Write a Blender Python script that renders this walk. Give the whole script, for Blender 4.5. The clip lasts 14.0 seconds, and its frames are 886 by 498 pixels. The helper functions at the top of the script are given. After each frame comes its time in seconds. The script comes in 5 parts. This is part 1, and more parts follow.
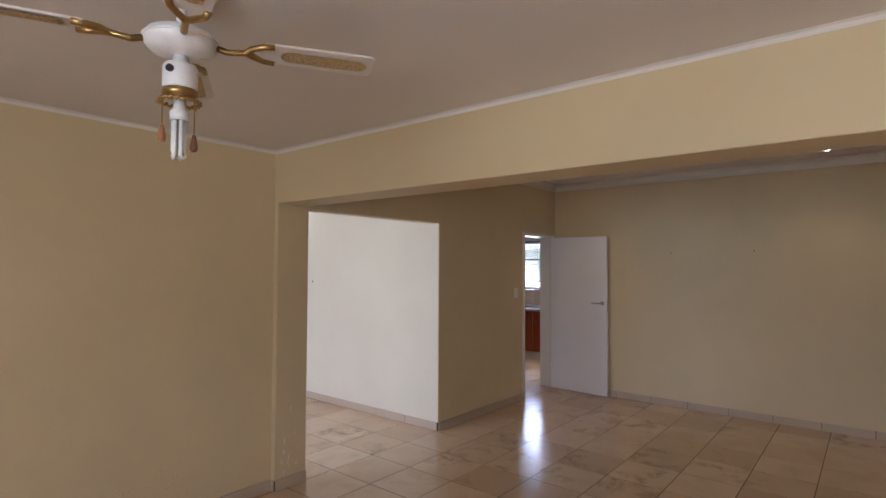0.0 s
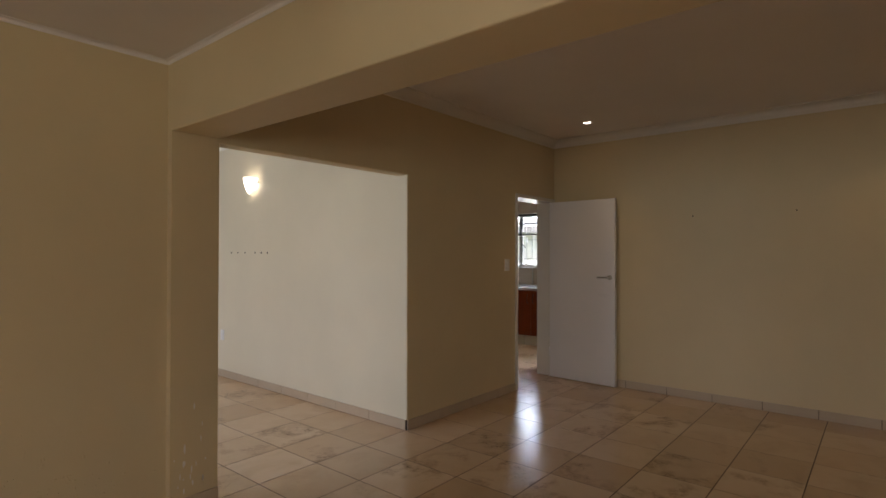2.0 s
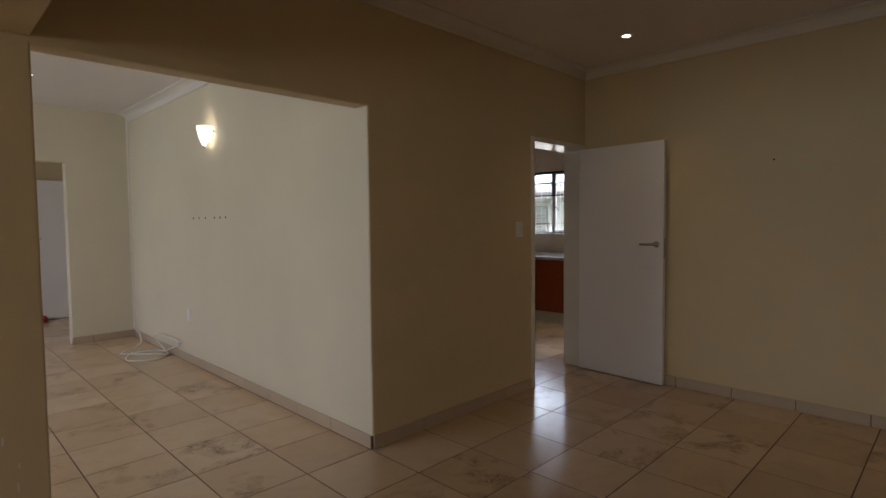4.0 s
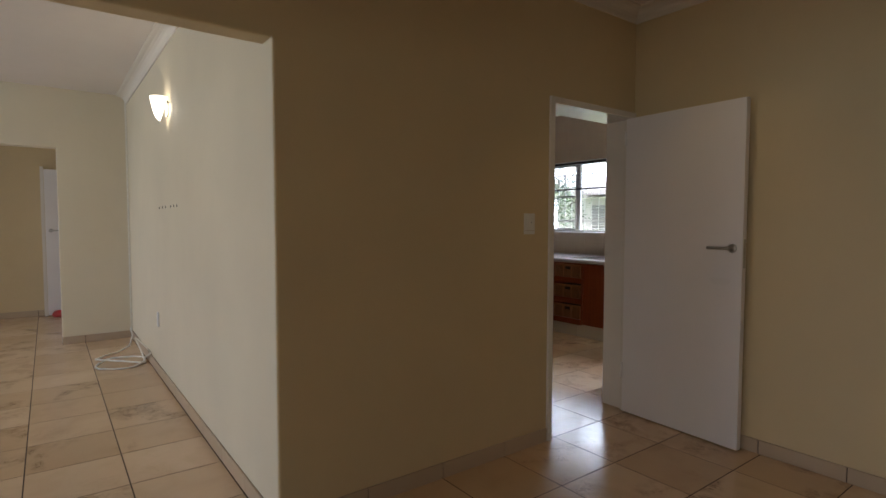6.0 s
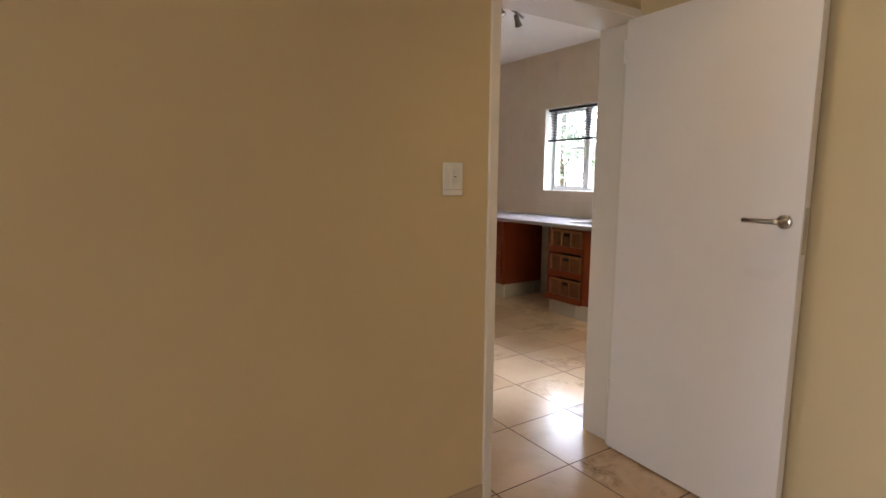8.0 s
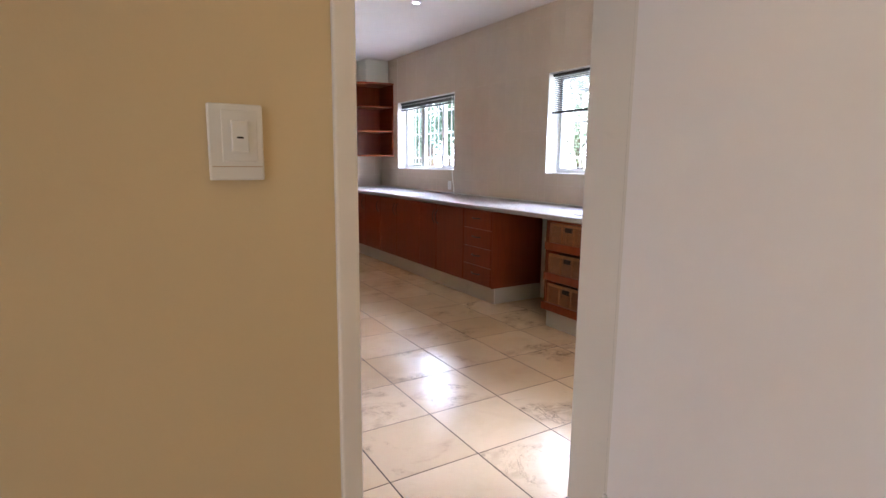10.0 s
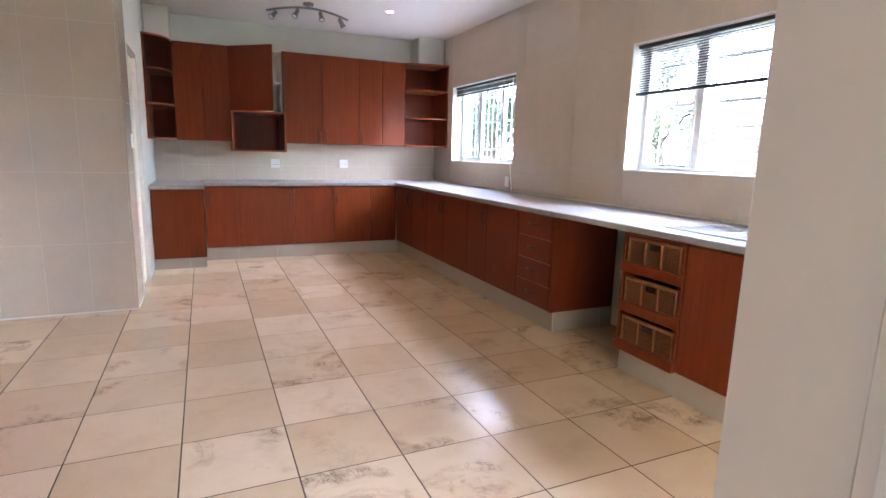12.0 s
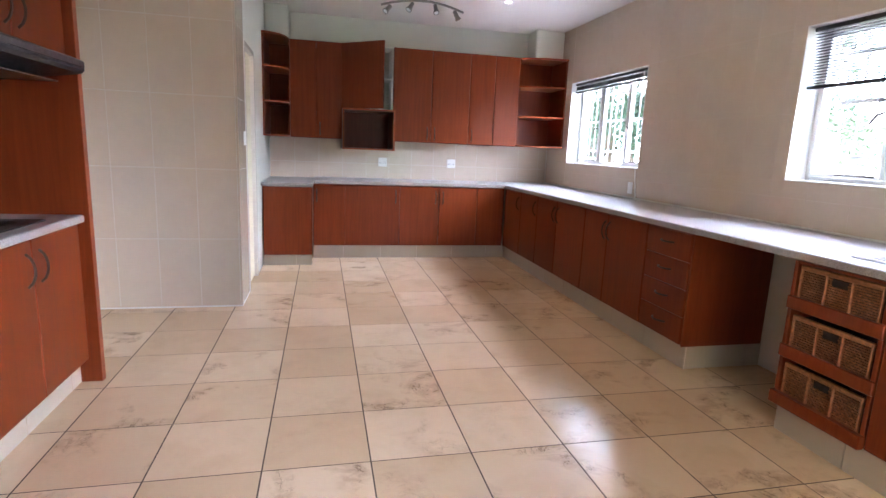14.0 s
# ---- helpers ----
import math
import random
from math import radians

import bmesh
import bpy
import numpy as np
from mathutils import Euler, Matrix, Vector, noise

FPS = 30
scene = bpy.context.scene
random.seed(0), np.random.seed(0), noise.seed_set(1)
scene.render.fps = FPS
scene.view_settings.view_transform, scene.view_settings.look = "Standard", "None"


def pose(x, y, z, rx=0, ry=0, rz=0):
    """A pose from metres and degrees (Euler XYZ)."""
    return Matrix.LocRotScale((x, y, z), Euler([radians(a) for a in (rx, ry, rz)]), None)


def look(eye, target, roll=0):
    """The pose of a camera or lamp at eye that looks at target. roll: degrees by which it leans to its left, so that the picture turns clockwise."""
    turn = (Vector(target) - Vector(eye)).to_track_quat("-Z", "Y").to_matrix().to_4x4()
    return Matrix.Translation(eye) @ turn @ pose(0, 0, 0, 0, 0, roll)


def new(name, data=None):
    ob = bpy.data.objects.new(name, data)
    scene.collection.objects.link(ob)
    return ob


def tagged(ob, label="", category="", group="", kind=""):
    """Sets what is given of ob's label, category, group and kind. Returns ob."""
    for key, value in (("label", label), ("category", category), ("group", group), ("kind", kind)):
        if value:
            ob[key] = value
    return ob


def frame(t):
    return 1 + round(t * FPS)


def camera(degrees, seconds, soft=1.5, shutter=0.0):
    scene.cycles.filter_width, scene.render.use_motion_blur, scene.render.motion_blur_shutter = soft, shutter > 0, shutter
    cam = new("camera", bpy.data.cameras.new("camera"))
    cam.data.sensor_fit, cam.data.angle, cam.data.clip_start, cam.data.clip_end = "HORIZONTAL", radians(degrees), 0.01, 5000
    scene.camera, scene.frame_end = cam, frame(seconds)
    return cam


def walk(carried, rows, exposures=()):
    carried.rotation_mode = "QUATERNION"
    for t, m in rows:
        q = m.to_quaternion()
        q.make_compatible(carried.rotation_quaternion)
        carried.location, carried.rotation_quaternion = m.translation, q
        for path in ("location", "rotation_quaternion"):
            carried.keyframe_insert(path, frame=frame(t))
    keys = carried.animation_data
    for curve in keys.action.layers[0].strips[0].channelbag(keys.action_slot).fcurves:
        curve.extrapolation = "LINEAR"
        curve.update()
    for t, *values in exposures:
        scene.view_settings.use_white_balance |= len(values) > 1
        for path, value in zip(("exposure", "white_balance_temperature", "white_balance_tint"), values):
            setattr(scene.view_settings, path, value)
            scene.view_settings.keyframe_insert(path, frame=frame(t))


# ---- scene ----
cam = camera(79.7, 14.0)
PATH = [
    (0, (-0.284, -0.326, 1.647), (1.268, 0.934, 1.711), 0.3),
    (0.5, (-0.066, -0.24, 1.617), (1.485, 1.02, 1.684), 0.2),
    (1, (0.163, -0.172, 1.587), (1.71, 1.094, 1.653), 0.3),
    (1.5, (0.422, -0.011, 1.525), (1.968, 1.256, 1.582), 0.2),
    (2, (0.705, 0.095, 1.433), (2.244, 1.372, 1.452), 0.1),
    (2.5, (1.031, 0.212, 1.406), (2.565, 1.494, 1.367), -0.1),
    (2.7, (1.149, 0.269, 1.394), (2.685, 1.549, 1.337), -0.3),
    (5, (2.499, 0.678, 1.372), (3.786, 2.206, 1.273), -0.2),
    (5.5, (2.805, 0.781, 1.346), (4.045, 2.348, 1.258), 0.1),
    (6, (3.099, 0.913, 1.332), (4.292, 2.515, 1.23), 0.1),
    (6.5, (3.384, 1.061, 1.327), (4.547, 2.683, 1.197), 0.2),
    (7, (3.687, 1.193, 1.327), (4.83, 2.826, 1.157), 0.2),
    (7.5, (3.978, 1.312, 1.321), (5.083, 2.965, 1.103), 0.2),
    (8, (4.235, 1.477, 1.324), (5.329, 3.131, 1.06), 0.5),
    (8.5, (4.494, 1.619, 1.327), (5.574, 3.278, 1.041), 0.4),
    (11, (5.509, 2.555, 1.277), (6.468, 4.276, 0.933), 1.0),
    (11.5, (5.641, 2.723, 1.288), (6.544, 4.472, 0.937), 1.2),
    (12, (5.733, 2.861, 1.286), (6.541, 4.656, 0.932), 1.5),
    (12.5, (5.786, 2.993, 1.282), (6.486, 4.831, 0.921), 1.8),
    (13, (5.823, 3.114, 1.283), (6.431, 4.984, 0.917), 2.0),
    (13.5, (5.83, 3.197, 1.295), (6.356, 5.09, 0.925), 2.2),
    (14, (5.823, 3.246, 1.302), (6.267, 5.161, 0.931), 2.4),
]

EXPOSURES = [(0, 1.74, 5300, 20), (0.9, 1.66, 5550, 18), (1.6, 1.33, 5950, 16), (2.5, 0.88, 6200, 16), (5, 0.65, 5950, 14), (6.2, 1.14, 6050, 14), (7.5, 2.1, 6150, 14), (8.5, 2.65, 5900, 15), (10.8, 2.88, 5500, 17), (11.5, 2.95, 5500, 17), (12.5, 3.08, 5500, 17), (14, 3.06, 5550, 18)]
walk(cam, [(t, look(*v)) for t, *v in PATH], EXPOSURES)

# ---- world and large lights ----
world = bpy.data.worlds.new("world")
scene.world = world
world.use_nodes = True
wn, wl = world.node_tree.nodes, world.node_tree.links
sky = wn.new("ShaderNodeTexSky")
sky.sky_type = "NISHITA"
sky.sun_disc = False
sky.sun_elevation, sky.sun_rotation = radians(58), radians(285)
sky.air_density, sky.dust_density, sky.ozone_density = 1.0, 4.0, 1.0
wl.new(sky.outputs[0], wn["Background"].inputs[0])
wn["Background"].inputs[1].default_value = 0.15

sun_data = bpy.data.lights.new("sun", "SUN")
sun_data.energy, sun_data.angle, sun_data.color = 5.0, radians(10), (1.0, 0.97, 0.92)
sun = new("sun", sun_data)
sun.matrix_world = look((-12, 3, 20), (0, 0, 0))


def window_light(name, eye, target, w, h, power, color):
    data = bpy.data.lights.new(name, "AREA")
    data.shape, data.size, data.size_y, data.energy, data.color = "RECTANGLE", w, h, power, color
    ob = new(name, data)
    ob.matrix_world = look(eye, target)
    return ob


# daylight in the openings behind the walk
window_light("daylight_dining", (-3.28, -0.9, 1.55), (0, -0.9, 1.45), 2.6, 1.3, 24, (0.95, 1.0, 0.95))
window_light("daylight_hall", (-1.28, 9.15, 1.5), (1, 9.15, 1.35), 1.1, 1.2, 9, (0.82, 0.90, 1.0))
window_light("daylight_lounge", (-1.28, 5.6, 1.5), (1, 5.6, 1.45), 2.8, 1.5, 33, (0.76, 0.87, 1.0))

# skylight falling through the two kitchen windows
for y in (8.65, 5.38):
    window_light("daylight_kitchen", (9.75, y, 2.98), (8.65, y, 2.25), 1.7, 0.9, 11, (0.74, 0.83, 1.0)).data.spread = radians(95)

# faint fill lamp, in an unseen opening added on the south side of the kitchen
window_light("daylight_back_door", (7.45, 3.2, 1.25), (7.0, 6, 1.0), 1.05, 1.9, 0.2, (1.0, 0.97, 0.95))

# recessed downlights, all switched on: place on the ceiling, power, spread
DOWNLIGHTS = [(5.735, 2.385, 2.76, 3.4), (5.85, 0.0, 2.76, 2.6), (3.2, 0.0, 2.76, 2.0), (2.712, 6.52, 2.74, 1.0),
              (7.665, 8.725, 2.79, 1.5), (5.92, 8.93, 2.79, 0.8), (7.72, 6.90, 2.79, 1.6), (7.76, 4.95, 2.79, 1.6)]
for x, y, z, power in DOWNLIGHTS:
    bulb = bpy.data.lights.new("downlight_beam", "SPOT")
    bulb.energy, bulb.color, bulb.shadow_soft_size = power, (1.0, 0.68, 0.27), 0.03
    bulb.spot_size, bulb.spot_blend = radians(95), 0.8
    new("downlight_beam", bulb).matrix_world = Matrix.Translation((x, y, z - 0.012))

# ---- materials ----


def material(name):
    m = bpy.data.materials.new(name)
    m.use_nodes = True
    return m, m.node_tree.nodes, m.node_tree.links, m.node_tree.nodes["Principled BSDF"]


def noise_node(n, l, vec, scale, detail=4.0, rough=0.55, distort=0.0):
    t = n.new("ShaderNodeTexNoise")
    t.inputs["Scale"].default_value, t.inputs["Detail"].default_value = scale, detail
    t.inputs["Roughness"].default_value, t.inputs["Distortion"].default_value = rough, distort
    l.new(vec, t.inputs["Vector"])
    return t.outputs["Fac"]


def ramp(n, l, fac, stops):
    r = n.new("ShaderNodeValToRGB")
    while len(r.color_ramp.elements) < len(stops):
        r.color_ramp.elements.new(0.5)
    for e, (p, c) in zip(r.color_ramp.elements, stops):
        e.position, e.color = p, (*c, 1) if len(c) == 3 else c
    l.new(fac, r.inputs[0])
    return r.outputs[0]


def mix(n, l, a, b, fac, kind="MIX"):
    x = n.new("ShaderNodeMix")
    x.data_type, x.blend_type = "RGBA", kind
    for socket, v in ((x.inputs[0], fac), (x.inputs[6], a), (x.inputs[7], b)):
        if isinstance(v, (int, float)):
            socket.default_value = v
        elif isinstance(v, tuple):
            socket.default_value = (*v, 1)
        else:
            l.new(v, socket)
    return x.outputs[2]


def bump(n, l, bsdf, height, strength, distance):
    b = n.new("ShaderNodeBump")
    b.inputs["Strength"].default_value, b.inputs["Distance"].default_value = strength, distance
    l.new(height, b.inputs["Height"])
    l.new(b.outputs[0], bsdf.inputs["Normal"])


def place_vector(n, l, scale=(1, 1, 1), shift=0.0):
    """World position, stretched, and shifted object by object."""
    g = n.new("ShaderNodeNewGeometry")
    m = n.new("ShaderNodeMapping")
    m.inputs["Scale"].default_value = scale
    l.new(g.outputs["Position"], m.inputs["Vector"])
    if shift:
        o = n.new("ShaderNodeObjectInfo")
        k = n.new("ShaderNodeMath")
        k.operation = "MULTIPLY"
        k.inputs[1].default_value = shift
        l.new(o.outputs["Random"], k.inputs[0])
        c = n.new("ShaderNodeCombineXYZ")
        for i in range(3):
            l.new(k.outputs[0], c.inputs[i])
        l.new(c.outputs[0], m.inputs["Location"])
    return m.outputs[0]


def paint(name, color, rough=0.55, var=0.10, grain=0.25, dirt=0.0, grain_scale=140):
    m, n, l, b = material(name)
    v = place_vector(n, l)
    big = noise_node(n, l, v, 0.9, 5)
    lo = tuple(c * (1 - var) for c in color)
    hi = tuple(min(1, c * (1 + var * 0.6)) for c in color)
    col = ramp(n, l, big, [(0.3, lo), (0.7, hi)])
    if dirt:
        spots = noise_node(n, l, v, 6.5, 8, 0.7, 1.2)
        mask = ramp(n, l, spots, [(0.62, (0, 0, 0)), (0.78, (dirt, dirt, dirt))])
        col = mix(n, l, col, tuple(c * 0.55 for c in color), mask)
    l.new(col, b.inputs["Base Color"])
    b.inputs["Roughness"].default_value = rough
    fine = noise_node(n, l, v, grain_scale, 3)
    mid = noise_node(n, l, v, 9, 4)
    h = mix(n, l, fine, mid, 0.6)
    bump(n, l, b, h, grain, 0.004)
    return m


def plain(name, color, rough=0.4, metal=0.0, var=0.08, scale=20):
    m, n, l, b = material(name)
    v = place_vector(n, l)
    f = noise_node(n, l, v, scale, 4)
    l.new(ramp(n, l, f, [(0.3, tuple(c * (1 - var) for c in color)), (0.7, tuple(min(1, c * (1 + var)) for c in color))]), b.inputs["Base Color"])
    b.inputs["Metallic"].default_value = metal
    l.new(ramp(n, l, noise_node(n, l, v, scale * 2.3, 5), [(0.25, (rough * 0.8,) * 3), (0.75, (min(1, rough * 1.25),) * 3)]), b.inputs["Roughness"])
    return m


def floor_tile_material():
    m, n, l, b = material("floor_tile")
    v = place_vector(n, l, shift=37.0)
    o = n.new("ShaderNodeObjectInfo")
    base = ramp(n, l, o.outputs["Random"], [(0.0, (0.59, 0.41, 0.245)), (0.5, (0.655, 0.465, 0.29)), (1.0, (0.72, 0.525, 0.345))])
    cloud = noise_node(n, l, v, 3.4, 5, 0.55, 0.5)
    col = mix(n, l, base, (0.46, 0.31, 0.17), ramp(n, l, cloud, [(0.48, (0, 0, 0)), (0.82, (0.42, 0.42, 0.42))]))
    pick = n.new("ShaderNodeTexWhiteNoise")
    pick.noise_dimensions = "1D"
    l.new(o.outputs["Random"], pick.inputs["W"])
    marked = ramp(n, l, pick.outputs["Value"], [(0.30, (0.12,) * 3), (0.62, (1, 1, 1))])
    where = ramp(n, l, noise_node(n, l, v, 3.2, 4, 0.55, 0.6), [(0.52, (0, 0, 0)), (0.66, (1, 1, 1))])
    where = mix(n, l, where, marked, 1.0, "MULTIPLY")
    smudge = ramp(n, l, noise_node(n, l, place_vector(n, l, (1.0, 1.6, 1.0), 37.0), 11.0, 9, 0.72, 0.7), [(0.40, (0, 0, 0)), (0.68, (0.85, 0.85, 0.85))])
    col = mix(n, l, col, (0.20, 0.12, 0.062), mix(n, l, where, smudge, 1.0, "MULTIPLY"))
    line = ramp(n, l, noise_node(n, l, place_vector(n, l, (1.5, 0.8, 1.0), 37.0), 4.2, 9, 0.70, 0.6), [(0.488, (0, 0, 0)), (0.5, (0.85, 0.85, 0.85)), (0.512, (0, 0, 0))])
    spot = ramp(n, l, noise_node(n, l, v, 3.2, 4, 0.55, 0.6), [(0.53, (0, 0, 0)), (0.62, (1, 1, 1))])
    spot = mix(n, l, spot, marked, 1.0, "MULTIPLY")
    col = mix(n, l, col, (0.10, 0.062, 0.035), mix(n, l, spot, line, 1.0, "MULTIPLY"))
    speck = ramp(n, l, noise_node(n, l, v, 60, 4, 0.6), [(0.66, (0, 0, 0)), (0.8, (0.22, 0.22, 0.22))])
    col = mix(n, l, col, (0.30, 0.22, 0.15), speck)
    l.new(col, b.inputs["Base Color"])
    l.new(ramp(n, l, noise_node(n, l, v, 9, 6), [(0.3, (0.12,) * 3), (0.7, (0.255,) * 3)]), b.inputs["Roughness"])
    b.inputs["Specular IOR Level"].default_value = 0.9
    h = mix(n, l, noise_node(n, l, v, 26, 5, 0.6), noise_node(n, l, v, 6, 3), 0.4)
    bump(n, l, b, h, 0.26, 0.005)
    return m


def wood_material(name, dark, light, axis="z", rough=0.33):
    m, n, l, b = material(name)
    s = {"z": (34, 34, 1.6), "x": (1.6, 34, 34), "y": (34, 1.6, 34)}[axis]
    v = place_vector(n, l, s, 11.0)
    g = noise_node(n, l, v, 1.0, 6, 0.65, 0.8)
    col = ramp(n, l, g, [(0.25, dark), (0.52, tuple((a + c) / 2 for a, c in zip(dark, light))), (0.8, light)])
    v2 = place_vector(n, l, (1, 1, 0.5), 5.0)
    col = mix(n, l, col, tuple(c * 0.72 for c in dark), ramp(n, l, noise_node(n, l, v2, 2.2, 4), [(0.45, (0, 0, 0)), (0.8, (0.38, 0.38, 0.38))]))
    l.new(col, b.inputs["Base Color"])
    l.new(ramp(n, l, g, [(0.2, (rough * 0.85,) * 3), (0.8, (rough * 1.3,) * 3)]), b.inputs["Roughness"])
    b.inputs["Specular IOR Level"].default_value = 0.22
    bump(n, l, b, g, 0.06, 0.002)
    return m


def granite_material():
    m, n, l, b = material("granite_laminate")
    v = place_vector(n, l)
    f = noise_node(n, l, v, 230, 3, 0.7)
    col = ramp(n, l, f, [(0.35, (0.17, 0.145, 0.135)), (0.47, (0.32, 0.285, 0.27)), (0.6, (0.43, 0.395, 0.38)), (0.75, (0.25, 0.20, 0.18))])
    l.new(col, b.inputs["Base Color"])
    b.inputs["Roughness"].default_value = 0.28
    return m


def wall_tile_material():
    m, n, l, b = material("wall_tile")
    v = place_vector(n, l, shift=9.0)
    col = ramp(n, l, noise_node(n, l, v, 5, 5, 0.6, 0.5), [(0.3, (0.56, 0.455, 0.35)), (0.7, (0.59, 0.485, 0.375))])
    l.new(col, b.inputs["Base Color"])
    b.inputs["Roughness"].default_value = 0.16
    bump(n, l, b, noise_node(n, l, v, 11, 3), 0.06, 0.004)
    return m


def glow(name, color, strength):
    m, n, l, b = material(name)
    b.inputs["Base Color"].default_value = (0.8, 0.8, 0.8, 1)
    b.inputs["Emission Color"].default_value = (*color, 1)
    b.inputs["Emission Strength"].default_value = strength
    return m


def glass_material():
    m, n, l, b = material("window_glass")
    b.inputs["Base Color"].default_value = (1, 1, 1, 1)
    b.inputs["Roughness"].default_value = 0.0
    b.inputs["IOR"].default_value = 1.01
    b.inputs["Transmission Weight"].default_value = 1.0
    return m


def leaf_material(name, dark, light):
    m, n, l, b = material(name)
    g = n.new("ShaderNodeNewGeometry")
    l.new(ramp(n, l, g.outputs["Random Per Island"], [(0.0, dark), (1.0, light)]), b.inputs["Base Color"])
    b.inputs["Roughness"].default_value = 0.6
    return m


# paler copy of the cream wall paint, with the lounge's daylight in its colour
DAYLIT_WALL = paint("daylit_cream_paint", (0.69, 0.61, 0.455), 0.6, 0.06, 0.14, 0.08)
WALL = paint("cream_wall_paint", (0.65, 0.514, 0.305), 0.6, 0.07, 0.14, 0.10)
CEIL = paint("white_ceiling_paint", (0.75, 0.69, 0.645), 0.7, 0.05, 0.15)
CORNICE = paint("cornice_paint", (0.72, 0.665, 0.59), 0.6, 0.03, 0.1)
KITCHEN_WHITE = paint("kitchen_upper_paint", (0.69, 0.67, 0.60), 0.6, 0.05, 0.2)
DOOR_PAINT = paint("door_paint", (0.83, 0.785, 0.775), 0.38, 0.03, 0.05)
SMUDGE = paint("smudged_door_paint", (0.805, 0.76, 0.75), 0.42, 0.05, 0.05)
FRAME_PAINT = paint("frame_paint", (0.78, 0.72, 0.65), 0.12, 0.04, 0.02, 0.15)
CREAM_DOOR = paint("cream_door_paint", (0.74, 0.68, 0.50), 0.4, 0.04, 0.06)
GROUT = paint("floor_grout", (0.075, 0.044, 0.026), 0.9, 0.15, 0.3)
WALL_GROUT = paint("wall_grout", (0.62, 0.52, 0.415), 0.8, 0.05, 0.2)
TILE = floor_tile_material()
SKIRT = paint("skirting_tile", (0.50, 0.38, 0.265), 0.35, 0.12, 0.1, 0.3)
PLINTH = paint("plinth_tile", (0.45, 0.375, 0.285), 0.3, 0.10, 0.08, 0.25)
WALL_TILE = wall_tile_material()
WOOD = wood_material("cherry_veneer", (0.140, 0.0225, 0.0045), (0.218, 0.040, 0.0078))
WOOD_X = wood_material("cherry_edging", (0.24, 0.048, 0.013), (0.36, 0.085, 0.025), "y")
DARK_WOOD = wood_material("dark_cherry_veneer", (0.12, 0.016, 0.007), (0.19, 0.028, 0.011))
GRANITE = granite_material()
MELAMINE = plain("white_melamine", (0.84, 0.85, 0.80), 0.4, 0, 0.03)
STEEL = plain("brushed_steel", (0.52, 0.50, 0.47), 0.30, 1.0, 0.08, 60)
DARK_STEEL = plain("dark_bow_handle", (0.05, 0.032, 0.028), 0.5, 0.3)
TRACK_STEEL = plain("track_steel", (0.26, 0.24, 0.22), 0.34, 1.0, 0.08, 60)
SINK_STEEL = plain("sink_steel", (0.62, 0.62, 0.62), 0.22, 1.0)
BLACK = plain("black_enamel", (0.022, 0.020, 0.020), 0.42)
BLIND = plain("black_blind", (0.035, 0.028, 0.026), 0.45)
PLASTIC = plain("white_plastic", (0.76, 0.74, 0.70), 0.35, 0, 0.03)
# darker copy of the fan's white: the blades' underside shade is in the colour
FAN_WHITE_SHADED = plain("shaded_fan_white", (0.66, 0.60, 0.55), 0.4, 0, 0.04)
FAN_WHITE = plain("fan_white", (0.80, 0.78, 0.79), 0.3, 0, 0.03)
BRASS = plain("aged_brass", (0.42, 0.27, 0.10), 0.35, 0.9)
CANE = plain("woven_cane", (0.52, 0.37, 0.18), 0.7, 0, 0.35, 160)
PULL_WOOD = plain("wooden_pull", (0.38, 0.16, 0.06), 0.4)
PULL_DARK = plain("dark_wooden_pull", (0.16, 0.06, 0.035), 0.4)
BULB = plain("fluorescent_glass", (0.82, 0.83, 0.84), 0.25, 0, 0.02)
WICKER = plain("wicker", (0.205, 0.074, 0.023), 0.6, 0, 0.45, 90)
WICKER_DARK = plain("wicker_upright", (0.25, 0.092, 0.029), 0.55, 0, 0.35, 70)
# near-black for small dark marks, and for shade painted into holes and baskets
SLOT = plain("dark_marks_and_recess_shade", (0.02, 0.012, 0.008), 0.8)
RED = plain("red_plastic", (0.42, 0.02, 0.025), 0.3)
CABLE = plain("white_cable", (0.80, 0.77, 0.69), 0.5)
WIN_FRAME = paint("window_frame_paint", (0.76, 0.74, 0.70), 0.4, 0.05, 0.08, 0.2)
BAR = plain("burglar_bar_paint", (0.62, 0.61, 0.58), 0.5)
GLASS = glass_material()
LAMP = glow("downlight_glow", (1.0, 0.93, 0.80), 6)
SCONCE_GLASS = glow("sconce_glow", (1.0, 0.88, 0.66), 1.1)
SCONCE_BULB = glow("sconce_bulb_glow", (1.0, 0.86, 0.62), 7)
SKY_WHITE = glow("overcast_sky", (0.76, 0.865, 1.0), 4.3)
GRASS = paint("garden_grass", (0.09, 0.13, 0.04), 0.9, 0.4, 0.5)
OUT_WHITE = paint("garden_wall_paint", (0.78, 0.76, 0.72), 0.8, 0.08, 0.4, 0.2)
ROOF = paint("roof_sheet", (0.30, 0.29, 0.28), 0.6, 0.1, 0.2)
SHUTTER = plain("louvre_paint", (0.45, 0.44, 0.42), 0.6)
BARK = paint("bark", (0.14, 0.10, 0.07), 0.9, 0.3, 1.0)
LEAF = leaf_material("leaf_green", (0.12, 0.165, 0.10), (0.32, 0.38, 0.26))
LEAF_DARK = leaf_material("leaf_dark", (0.02, 0.045, 0.02), (0.06, 0.11, 0.05))

# ---- mesh helpers ----


